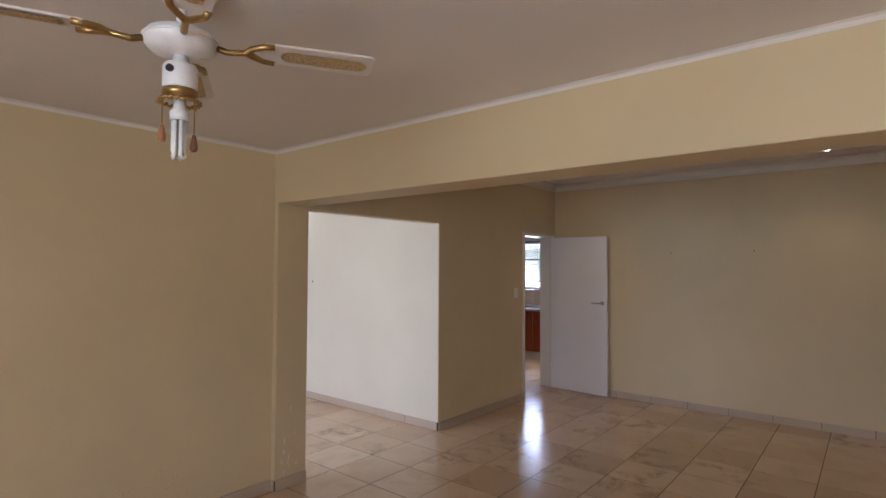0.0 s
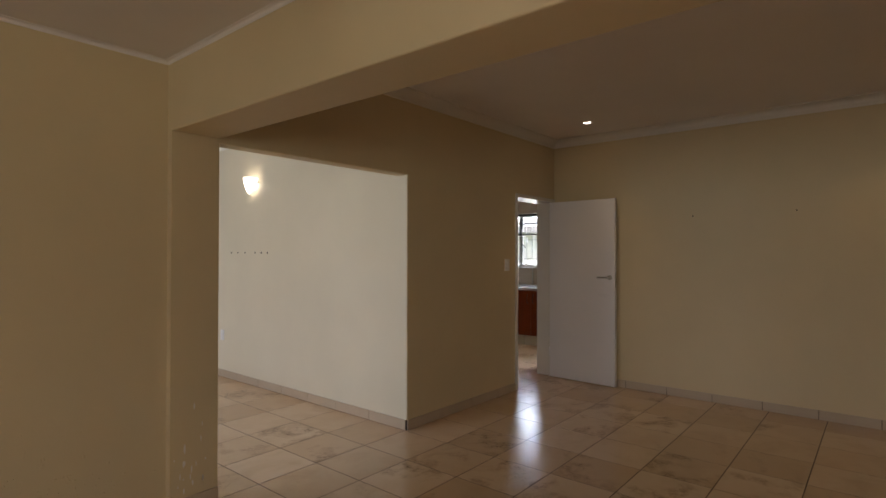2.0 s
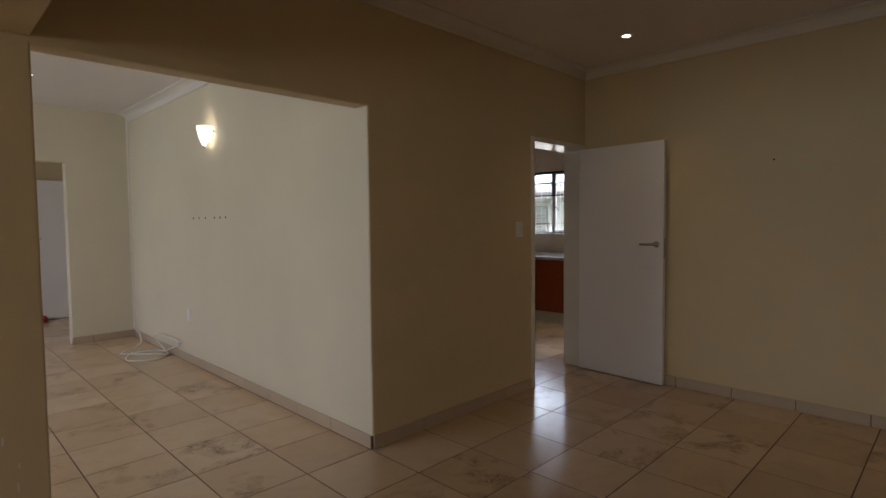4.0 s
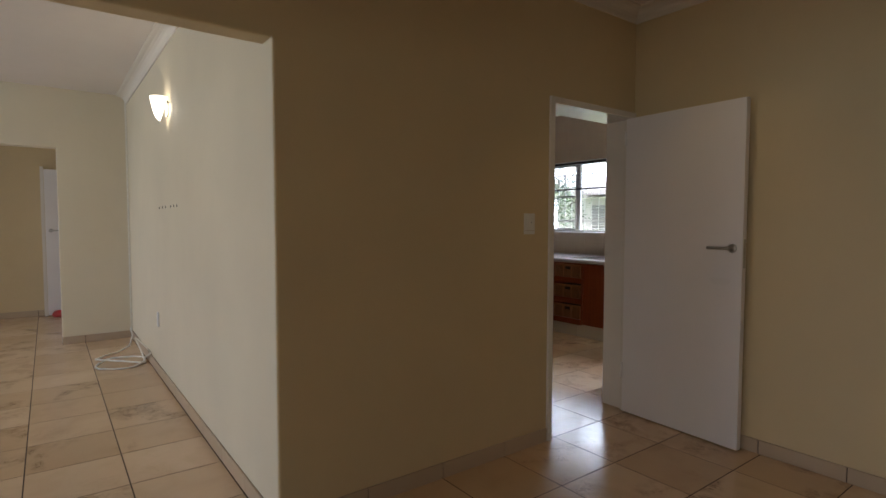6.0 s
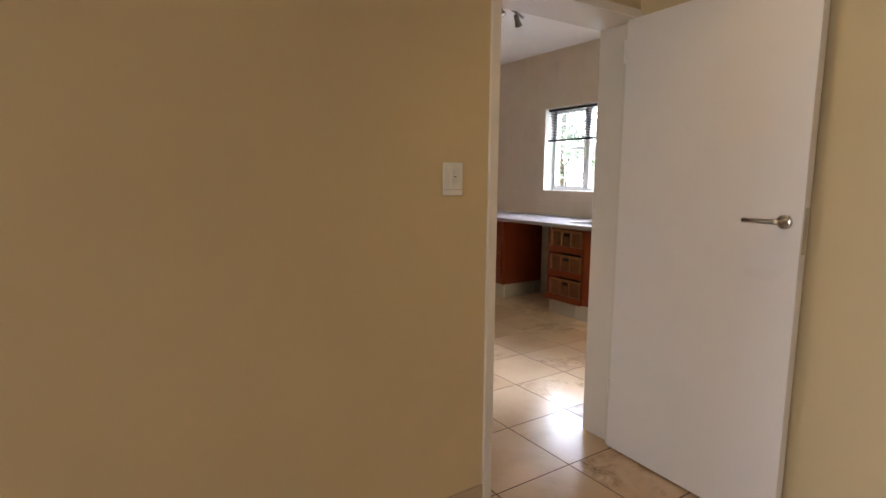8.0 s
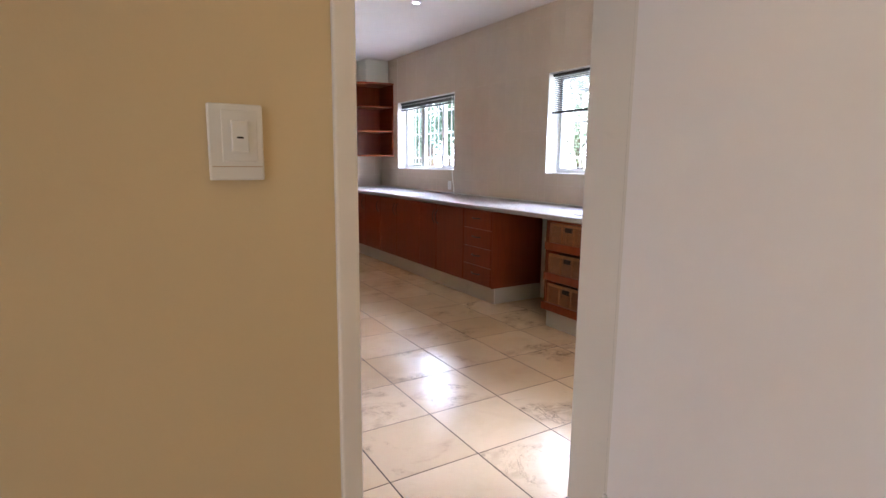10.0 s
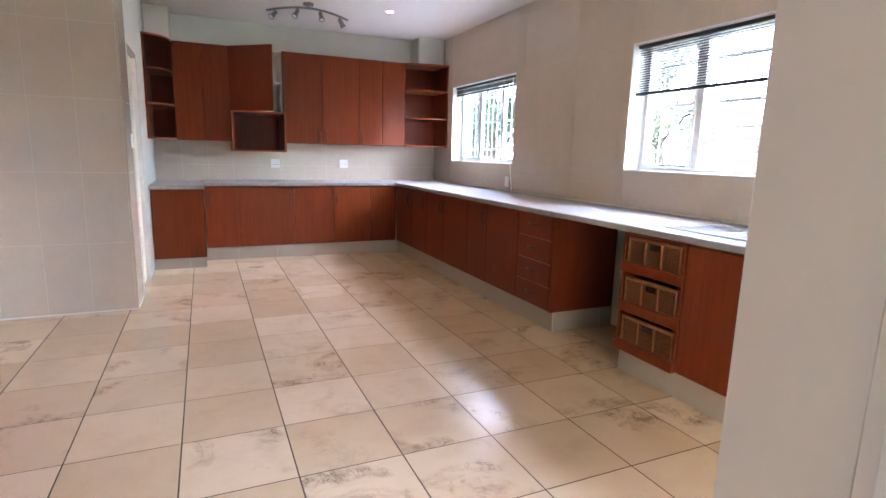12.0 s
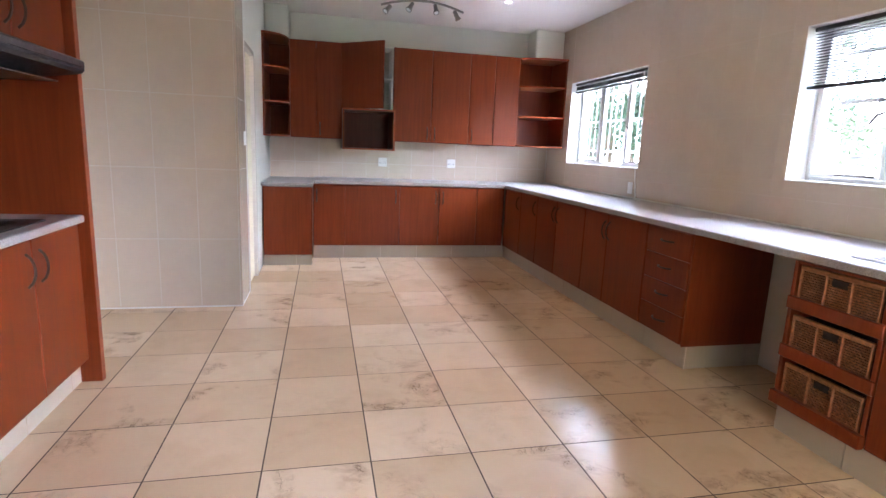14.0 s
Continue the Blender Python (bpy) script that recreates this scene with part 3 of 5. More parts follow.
def blind(y0, y1, bottom, label):
    top, xb = WIN_Z[1] - 0.008, 8.845
    b = thing("venetian_blind", (xb, (y0 + y1) / 2, bottom), label, "blind")
    part("head_rail", box(xb - 0.022, y0, top - 0.026, xb + 0.022, y1, top, 0.003), BLIND, b)
    part("bottom_rail", box(xb - 0.020, y0, bottom, xb + 0.020, y1, bottom + 0.022, 0.004), BLIND, b)
    room = top - 0.045 - bottom - 0.03
    count = 18 if room > 0.2 else 9
    for k in range(count):
        z = bottom + 0.035 + room * k / max(1, count - 1)
        s = box(-0.0125, y0 + 0.004, -0.0009, 0.0125, y1 - 0.004, 0.0009)
        s.transform(Matrix.Translation((xb, 0, z)) @ Matrix.Rotation(radians(8), 4, "Y"))
        part("slat", s, BLIND, b)
    for y in (y0 + 0.12, (y0 + y1) / 2, y1 - 0.12):
        part("ladder_cord", tube([(xb - 0.016, y, bottom + 0.01), (xb - 0.016, y, top - 0.02)], 0.0015, 5), BLIND, b)
    part("wand", tube([(xb - 0.03, y0 + 0.10, top - 0.03), (xb - 0.032, y0 + 0.10, top - 0.42)], 0.004, 6), PLASTIC, b)
    return b


blind(W1[0] + 0.012, W1[1] - 0.012, 2.025, "black venetian blind pulled up to the window top")
blind(W2[0] + 0.012, W2[1] - 0.012, 1.765, "black venetian blind lowered over the upper window")

# ---- ceiling fan ----
FX, FY, FZ = 0.432, 1.262, 2.30
fan = thing("ceiling_fan", (FX, FY, 2.495), "white ceiling fan with brass arms and cane blades", "ceiling fan")
part("canopy", lathe([(0.02, -0.075), (0.06, -0.06), (0.07, -0.02), (0.07, 0)], (FX, FY, 2.495), 28), FAN_WHITE, fan, "", True)
part("rod", lathe([(0.014, 0), (0.014, 0.16)], (FX, FY, FZ + 0.035), 14), FAN_WHITE, fan, "", True)
FH, FG, FB = FZ + 0.010, FZ + 0.024, FZ + 0.040   # motor, fitter, bulb
part("motor_housing", lathe([(0.02, -0.046), (0.050, -0.045), (0.080, -0.036), (0.097, -0.018), (0.101, 0.0), (0.098, 0.008), (0.090, 0.020), (0.06, 0.032), (0.018, 0.040)], (FX, FY, FH), 44), FAN_WHITE, fan, "", True)
part("band", lathe([(0.1005, -0.004), (0.1035, -0.003), (0.1035, 0.003), (0.1005, 0.004)], (FX, FY, FH), 44), FAN_WHITE, fan, "", True)
cup = part("switch_housing", lathe([(0.046, -0.145), (0.048, -0.140), (0.048, -0.082), (0.042, -0.072), (0.022, -0.068), (0.022, -0.044)], (FX, FY, FH), 32), FAN_WHITE, fan, "", True)
part("switch", lathe([(0.011, 0), (0.011, 0.008), (0.006, 0.012)], (FX - 0.040, FY - 0.026, FH - 0.098), 12, (-0.84, -0.54, 0)), BLACK, cup, "black reverse switch")
gallery = part("light_fitter", lathe([(0.024, -0.186), (0.044, -0.182), (0.049, -0.176), (0.049, -0.162), (0.044, -0.1615)], (FX, FY, FG), 32), BRASS, fan, "brass light fitter", True)
rope = []
for k in range(72):
    a = 2 * math.pi * k / 72
    r = 0.055 + 0.003 * math.cos(6 * a * 3)
    rope.append((FX + r * math.cos(a), FY + r * math.sin(a), FG - 0.197 + 0.004 * math.sin(6 * a * 3)))
part("rope_ring", tube(rope, 0.0045, 6, True), BRASS, gallery, "", True)
for k in range(3):
    a = 2 * math.pi * k / 3 + 0.4
    part("screw", tube([(FX + 0.045 * math.cos(a), FY + 0.045 * math.sin(a), FG - 0.200), (FX + 0.068 * math.cos(a), FY + 0.068 * math.sin(a), FG - 0.200)], 0.004, 6), BRASS, gallery)
lamp = part("bulb", lathe([(0.018, -0.268), (0.026, -0.270), (0.027, -0.244), (0.018, -0.234), (0.017, -0.19)], (FX, FY, FB), 24), BULB, fan, "white compact fluorescent bulb", True)
for k in range(3):
    a = 2 * math.pi * k / 3 + 0.9
    c, s = math.cos(a), math.sin(a)
    px, py, qx, qy = FX + 0.0145 * c - 0.0075 * s, FY + 0.0145 * s + 0.0075 * c, FX + 0.0145 * c + 0.0075 * s, FY + 0.0145 * s - 0.0075 * c
    bend = [(px, py, FB - 0.27), (px, py, FB - 0.36), (px, py, FB - 0.372), ((px + qx) / 2, (py + qy) / 2, FB - 0.380), (qx, qy, FB - 0.372), (qx, qy, FB - 0.36), (qx, qy, FB - 0.27)]
    part("tube", tube(bend, 0.0065, 8), BULB, lamp, "", True)
for (dx, dy), drop, mat, tag in (((-0.040, 0.022), 0.30, PULL_WOOD, "orange wooden pull"), ((0.030, -0.030), 0.325, PULL_DARK, "dark wooden pull")):
    chain = part("pull_chain", tube([(FX + dx, FY + dy, FB - 0.12), (FX + dx, FY + dy, FB - drop + 0.02)], 0.0022, 6), BRASS, fan, "thin brass chain")
    part("pull", lathe([(0.003, 0.052), (0.006, 0.045), (0.011, 0.018), (0.011, 0.008), (0.006, 0)], (FX + dx, FY + dy, FB - drop - 0.035), 14), mat, chain, tag, True)
for k, a in enumerate((-31, 59, 156, 249)):
    spin = Matrix.Translation((FX, FY, FZ)) @ Matrix.Rotation(radians(a), 4, "Z") @ Matrix.Rotation(radians(-9), 4, "X")
    arm = bmesh.new()
    for pts in ([(0.085, 0, 0.006), (0.13, 0, -0.006), (0.18, 0.0, 0.0), (0.20, 0.022, 0.004), (0.235, 0.043, 0.004), (0.265, 0.047, 0.004)], [(0.085, 0, 0.006), (0.13, 0, -0.006), (0.18, 0.0, 0.0), (0.20, -0.022, 0.004), (0.235, -0.043, 0.004), (0.265, -0.047, 0.004)]):
        piece = tube(pts, 0.0100, 8)
        me = bpy.data.meshes.new("arm")
        piece.to_mesh(me)
        piece.free()
        arm.from_mesh(me)
        bpy.data.meshes.remove(me)
    arm.transform(spin)
    arm = part("blade_arm", arm, BRASS, fan, "aged brass blade arm", True)
    outline = []
    for x, y, turn_from in ((0.575, 0.060, 0), (0.225, 0.052, 90), (0.225, -0.052, 180), (0.575, -0.060, 270)):
        r = 0.018
        cx, cy = x + (r if x < 0.4 else -r) * 1.0, y - math.copysign(r, y)
        for j in range(5):
            b = radians(turn_from + 22.5 * j)
            outline.append((cx + r * math.cos(b), cy + r * math.sin(b)))
    blade = bmesh.new()
    low = [blade.verts.new((x, y, 0.007)) for x, y in outline]
    high = [blade.verts.new((x, y, 0.014)) for x, y in outline]
    blade.faces.new(low[::-1])
    blade.faces.new(high)
    for j in range(len(low)):
        i = (j + 1) % len(low)
        blade.faces.new((low[j], low[i], high[i], high[j]))
    blade.transform(spin)
    blade = part("blade", blade, FAN_WHITE_SHADED, fan, "white fan blade with a cane insert")
    cane = bmesh.new()
    ring = []
    for cx, start in ((0.525, -90), (0.315, 90)):
        for j in range(9):
            b = radians(start + 22.5 * j)
            ring.append(cane.verts.new((cx + 0.031 * math.cos(b), 0.031 * math.sin(b), 0.0045)))
    cane.faces.new(ring[::-1])
    bmesh.ops.solidify(cane, geom=list(cane.faces), thickness=0.002)
    for j in range(17):
        x = 0.300 + j * 0.0145
        add_box(cane, x, -0.0285, 0.0025, x + 0.005, 0.0285, 0.0045)
    for j in range(5):
        y = -0.024 + j * 0.011
        add_box(cane, 0.300, y, 0.0030, 0.54, y + 0.004, 0.0040)
    cane.transform(spin)
    part("cane_panel", cane, CANE, blade, "woven cane insert")

# ---- lamps ----


def downlight(x, y, z):
    d = thing("downlight", (x, y, z), "small round recessed downlight, switched on", "downlight", "recessed downlights")
    part("ring", lathe([(0.030, -0.001), (0.034, -0.006), (0.043, -0.006), (0.046, -0.001), (0.046, 0.0)], (x, y, z), 28), FAN_WHITE, d, "", True)
    part("lens", lathe([(0.029, -0.004), (0.029, -0.0035)], (x, y, z), 24), LAMP, d, "glowing lens")


for spot in DOWNLIGHTS:
    downlight(*spot[:3])

SY = 5.39
sconce = thing("wall_lamp", (XL, SY, 2.08), "lit frosted glass half bowl wall lamp", "wall lamp")
bowl = bmesh.new()
rows = []
for k in range(9):
    u = k / 8
    r, z, off = 0.004 + 0.098 * u ** 0.62, 2.080 + 0.165 * u, 0.016 + 0.038 * (1 - u)
    rows.append([bowl.verts.new((XL - off - r * math.sin(math.pi * i / 16), SY + r * 1.05 * math.cos(math.pi * i / 16), z + 0.012 * u * math.sin(math.pi * i / 16))) for i in range(17)])
for a, c in zip(rows, rows[1:]):
    for k in range(16):
        bowl.faces.new((a[k], a[k + 1], c[k + 1], c[k]))
bmesh.ops.solidify(bowl, geom=list(bowl.faces), thickness=0.004)
part("shade", bowl, SCONCE_GLASS, sconce, "glowing frosted glass shade", True)
part("back_plate", box(XL - 0.012, SY - 0.035, 2.12, XL, SY + 0.035, 2.21, 0.004), PLASTIC, sconce)
part("bulb", lathe([(0.010, 0), (0.024, 0.022), (0.024, 0.05), (0.006, 0.07)], (XL - 0.055, SY, 2.155), 16), SCONCE_BULB, sconce, "glowing bulb", True)
part("finial", lathe([(0.003, -0.016), (0.009, -0.008), (0.007, 0.004)], (XL - 0.056, SY, 2.080), 12), STEEL, sconce, "", True)
for q in (-1, 1):
    clip = part("clip", lathe([(0.009, 0), (0.009, 0.012), (0.004, 0.018)], (XL - 0.014, SY + q * 0.108, 2.205), 10, (-1, 0, 0)), STEEL, sconce, "", True)
    part("clip_arm", tube([(XL, SY + q * 0.09, 2.20), (XL - 0.010, SY + q * 0.108, 2.205)], 0.004, 6), STEEL, clip)

# track lights on the kitchen ceiling


def track_light(TX, TY, TZ):
    track = thing("track_light", (TX, TY, TZ), "curved steel ceiling bar with four spotlights", "ceiling light", "kitchen track lights")
    part("ceiling_rose", lathe([(0.052, -0.022), (0.055, -0.018), (0.055, 0)], (TX, TY, TZ), 28), TRACK_STEEL, track, "", True)
    part("stem", lathe([(0.008, -0.062), (0.008, -0.022)], (TX, TY, TZ), 12), TRACK_STEEL, track, "", True)
    arc = [(TX + 0.42 * s, TY - 0.06 * math.cos(s * 1.7), TZ - 0.062 - 0.055 * s * s) for s in (k / 12 - 1 for k in range(25))]
    part("bar", tube(arc, 0.011, 10), TRACK_STEEL, track, "curved steel bar", True)
    for s, lean in ((-0.82, (-0.7, -0.5, -0.8)), (-0.30, (-0.55, -0.4, -0.9)), (0.28, (0.1, -0.5, -1)), (0.80, (0.6, 0.2, -0.9))):
        p = Vector((TX + 0.42 * s, TY - 0.06 * math.cos(s * 1.7), TZ - 0.062 - 0.055 * s * s))
        d = Vector(lean).normalized()
        q = p + Vector((0, 0, -0.045))
        head = part("spotlight", lathe([(0.012, -0.035), (0.020, -0.028), (0.022, 0.03), (0.031, 0.055), (0.031, 0.062), (0.024, 0.060)], tuple(q), 18, tuple(d)), TRACK_STEEL, track, "brushed steel spotlight", True)
        part("stalk", tube([p, q], 0.006, 8), TRACK_STEEL, head, "", True)
        part("lens", lathe([(0.023, 0.058), (0.023, 0.0605)], tuple(q), 16, tuple(d)), BULB, head)


track_light(6.81, 8.84, 2.79)
track_light(6.96, 5.03, 2.79)

# ---- small fittings on the walls ----
sw = thing("light_switch", (5.334, YN, 1.32), "white two-gang light switch plate", "light switch")
part("plate", box(5.292, YN - 0.009, 1.262, 5.376, YN, 1.382, 0.003, 2), PLASTIC, sw)
part("surround", box(5.312, YN - 0.0105, 1.292, 5.366, YN - 0.0085, 1.372, 0.0008), PLASTIC, sw)
part("rocker", box(5.326, YN - 0.0145, 1.306, 5.352, YN - 0.010, 1.356, 0.0014), PLASTIC, sw)
part("indicator", box(5.334, YN - 0.0150, 1.328, 5.344, YN - 0.0144, 1.331), SLOT, sw, "small dark indicator mark")
part("seam", box(5.296, YN - 0.0100, 1.283, 5.372, YN - 0.0088, 1.2845), SKIRT, sw)
sock = thing("wall_outlet", (XL, 6.055, 0.483), "white blank outlet plate low on the wall", "outlet")
part("plate", box(XL - 0.009, 6.018, 0.422, XL, 6.092, 0.544, 0.003, 2), PLASTIC, sock)
part("insert", box(XL - 0.0115, 6.04, 0.448, XL - 0.009, 6.07, 0.518, 0.001), PLASTIC, sock)
for y in (5.125, 5.242, 5.363, 5.571, 5.723, 5.866):
    p = lathe([(0.010, 0), (0.011, 0.002), (0.006, 0.003)], (XL, y, 1.445), 10, (-1, 0, 0))
    single("wall_plug", p, SLOT, "dark screw hole plug in the cream wall", "wall plug", "", "row of wall plugs")
single("wall_plug", lathe([(0.006, 0), (0.007, 0.002), (0.003, 0.003)], (XE, 1.552, 1.815), 10, (-1, 0, 0)), SLOT, "dark screw hole plug in the cream wall", "wall plug")
single("wall_plug", lathe([(0.006, 0), (0.007, 0.002), (0.003, 0.003)], (XE, 0.687, 1.83), 10, (-1, 0, 0)), SLOT, "dark screw hole plug in the cream wall", "wall plug")
single("cable_trunking", box(XL - 0.018, YF - 0.018, 0.09, XL - 0.001, YF - 0.001, 2.66, 0.002), CABLE, "narrow white cable trunking in the wall corner", "trunking")
loop = []
for k in range(60):                      # a flat turn on the tiles
    a = radians(20 + 330 * k / 59)
    loop.append((3.62 + 0.20 * math.cos(a) + 0.02 * math.sin(3 * a), 6.66 + 0.24 * math.sin(a), 0.007 + 0.004 * (k % 20) / 20))
for k in range(1, 40):                   # a turn that stands up against the wall
    a = k / 39
    loop.append((3.80 - 0.10 * math.sin(math.pi * a) ** 2 * (1 - a) + 0.018 * a, 6.60 - 0.10 * a + 0.34 * math.sin(2.2 * math.pi * a), 0.010 + 0.21 * math.sin(math.pi * a) ** 0.9))
for k in range(1, 30):                   # a loose end crossing the coil
    a = k / 29
    loop.append((3.81 - 0.38 * a, 6.50 + 0.42 * a - 0.10 * math.sin(math.pi * a), 0.012 + 0.02 * math.sin(math.pi * a)))
loop += [(3.52, 7.05, 0.010), (3.64, 7.16, 0.008), (3.76, 7.35, 0.02), (3.815, 7.6, 0.085), (3.825, 7.86, 0.11)]
single("coiled_cable", tube(loop, 0.0075, 6), CABLE, "loosely coiled white cable lying on the tiles", "cable", smooth=True)
single("door_stop", lathe([(0.07, 0.002), (0.085, 0.02), (0.08, 0.05), (0.055, 0.085), (0.01, 0.095)], (3.20, 10.02, 0), 24), RED, "small round red object on the hall floor", "door stop", smooth=True)


def double_socket(x, y, z):
    s = thing("double_socket", (x, y, z), "white double wall socket on the splashback", "socket", "sockets over the worktop")
    part("plate", box(x - 0.055, y - 0.010, z - 0.055, x + 0.055, y, z + 0.055, 0.003, 2), PLASTIC, s)
    for dx in (-0.028, 0.022):
        part("socket_face", lathe([(0.017, 0), (0.016, 0.0015)], (x + dx, y - 0.010, z - 0.008), 16, (0, -1, 0)), PLASTIC, s)
        for px, pz in ((0, 0.009), (-0.008, -0.004), (0.008, -0.004)):
            part("pin_hole", lathe([(0.0035, 0), (0.003, 0.0005)], (x + dx + px, y - 0.0117, z - 0.008 + pz), 8, (0, -1, 0)), SLOT, s)
        part("rocker", box(x + dx - 0.007, y - 0.0135, z + 0.026, x + dx + 0.007, y - 0.010, z + 0.044, 0.001), PLASTIC, s)


double_socket(6.57, YK - 0.004, 1.105)
double_socket(7.46, YK - 0.004, 1.115)
ws = thing("wall_socket", (XW, 7.95, 1.0), "white socket with a grey cable beside the window", "socket")
part("plate", box(XW - 0.014, 7.915, 0.945, XW - 0.004, 7.985, 1.055, 0.003, 2), PLASTIC, ws)
part("cable", tube([(XW - 0.010, 7.895, 1.185), (XW - 0.010, 7.875, 1.06), (XW - 0.012, 7.84, 0.93), (XW - 0.05, 7.80, 0.906), (XW - 0.12, 7.60, 0.906)], 0.006, 6), CABLE, ws, "", True)
single("conduit", tube([(XW - 0.012, 4.766, 1.189), (XW - 0.012, 4.768, 1.05), (XW - 0.012, 4.772, 0.905)], 0.008, 8), BAR, "thin grey pipe running down the tiled wall", "pipe", smooth=True)
sw2 = thing("light_switch", (5.206, 7.85, 1.32), "white light switch plate on tiles", "light switch")
part("plate", box(5.212, 7.82, 1.265, 5.221, 7.89, 1.375, 0.002), PLASTIC, sw2)
part("rocker", box(5.221, 7.842, 1.30, 5.224, 7.868, 1.345, 0.001), PLASTIC, sw2)

# ---- kitchen cabinets ----
XF, YFF = 8.02, 9.43          # fronts of the base cabinets: window side, far side


def east(u, d, z):
    return (XF + d, u, z)


def north(u, d, z):
    return (u, YFF + d, z)


def upper(u, d, z):
    return (u, 9.72 + d, z)


def west(u, d, z):
    return (4.60 - d, u, z)


def run_box(way, u0, u1, d0, d1, z0, z1, bevel=0.0015):
    return box(*way(u0, d0, z0), *way(u1, d1, z1), bevel)


def bow_handle(way, u, z0, z1, parent, flat=False):
    pts = []
    for k in range(9):
        s = k / 8
        d = -0.032 * math.sin(math.pi * s) ** 0.6 - 0.001
        pts.append(way(u + (z1 - z0) * (s - 0.5), d, z0) if flat else way(u, d, z0 + (z1 - z0) * s))
    part("handle", tube(pts, 0.006, 8), DARK_STEEL, parent, "dark bow handle", True)


def carcass(unit, way, u0, u1, depth, z0, z1, mat=WOOD):
    body = bmesh.new()
    for a, c in ((u0, u0 + 0.016), (u1 - 0.016, u1)):
        add_box(body, *way(a, 0.0, z0), *way(c, depth, z1))
    add_box(body, *way(u0 + 0.016, 0.0, z0), *way(u1 - 0.016, depth, z0 + 0.016))
    add_box(body, *way(u0 + 0.016, 0.0, z1 - 0.016), *way(u1 - 0.016, depth, z1))
    add_box(body, *way(u0 + 0.016, depth - 0.008, z0 + 0.016), *way(u1 - 0.016, depth, z1 - 0.016))
    part("body", body, mat, unit)


def front(unit, way, u0, u1, z0, z1, handle=None, name="door", grip=None):
    f = part(name, run_box(way, u0 + 0.0025, u1 - 0.0025, -0.019, -0.001, z0, z1, 0.004), WOOD, unit)
    if handle is not None:
        shifted = lambda u, d, z: way(u, d - 0.019, z)
        bow_handle(shifted, handle, *grip, f)
    return f


def base_cabinet(way, u0, u1, doors, label="cherry wood base cabinet with flush doors", z0=0.15, z1=0.855, depth=0.58):
    u = thing("base_cabinet", way((u0 + u1) / 2, 0.2, z0), label, "cabinet", "base cabinets")
    carcass(u, way, u0, u1, depth, z0, z1)
    for a, c, h in doors:
        front(u, way, a, c, z0 + 0.002, z1 - 0.004, h, "door", (0.655, 0.80))
    return u


# window side, from the far corner towards the door
base_cabinet(east, 8.86, 9.40, [(8.86, 9.40, 8.92)])
base_cabinet(east, 7.91, 8.86, [(8.385, 8.86, 8.43), (7.91, 8.385, 7.95)])
base_cabinet(east, 7.35, 7.91, [(7.35, 7.91, 7.87)], "cherry wood base cabinet with a single door")
base_cabinet(east, 6.45, 7.35, [(6.97, 7.35, 7.00), (6.45, 6.97, 6.935)], "cherry wood base cabinet with two doors")
drawers = thing("drawer_cabinet", east(6.21, 0.2, 0.15), "cherry wood cabinet with four drawers", "cabinet", "base cabinets")
carcass(drawers, east, 5.98, 6.448, 0.56, 0.15, 0.855)
for k in range(4):
    z = 0.154 + k * 0.175
    f = front(drawers, east, 5.995, 6.446, z, z + 0.172, None, "drawer")
    bow_handle(lambda u, d, zz: (XF - 0.019 + d, u, zz), 6.22, z + 0.10, z + 0.10 + 0.13, f, True)
part("end_panel", run_box(east, 5.968, 5.982, -0.018, 0.565, 0.15, 0.856, 0.001), WOOD, drawers)
base_cabinet(east, 4.36 - 0.46, 4.815, [(4.36, 4.813, 4.41), (3.90, 4.358, 4.31)], "cherry wood sink cabinet with two doors")
base_cabinet(east, 3.42, 3.898, [(3.42, 3.896, 3.85)], "cherry wood base cabinet with a single door")

rack = thing("basket_unit", east(5.04, 0.2, 0.15), "open cherry wood unit holding three wicker baskets", "cabinet", "base cabinets")
for a, c in ((4.818, 4.838), (5.252, 5.272)):
    part("side_panel", run_box(east, a, c, -0.018, 0.56, 0.15, 0.855), WOOD, rack)
part("back_panel", run_box(east, 4.838, 5.252, 0.50, 0.51, 0.15, 0.855), DARK_WOOD, rack)
for z in (0.15, 0.388, 0.628):
    part("shelf", run_box(east, 4.838, 5.252, -0.012, 0.50, z, z + 0.016), WOOD, rack)
    part("lip", run_box(east, 4.815, 5.275, -0.045 if z < 0.2 else -0.03, -0.0125, z - 0.004, z + 0.058, 0.004), WOOD, rack)
part("top_rail", run_box(east, 4.838, 5.252, -0.012, 0.10, 0.842, 0.855), WOOD, rack)


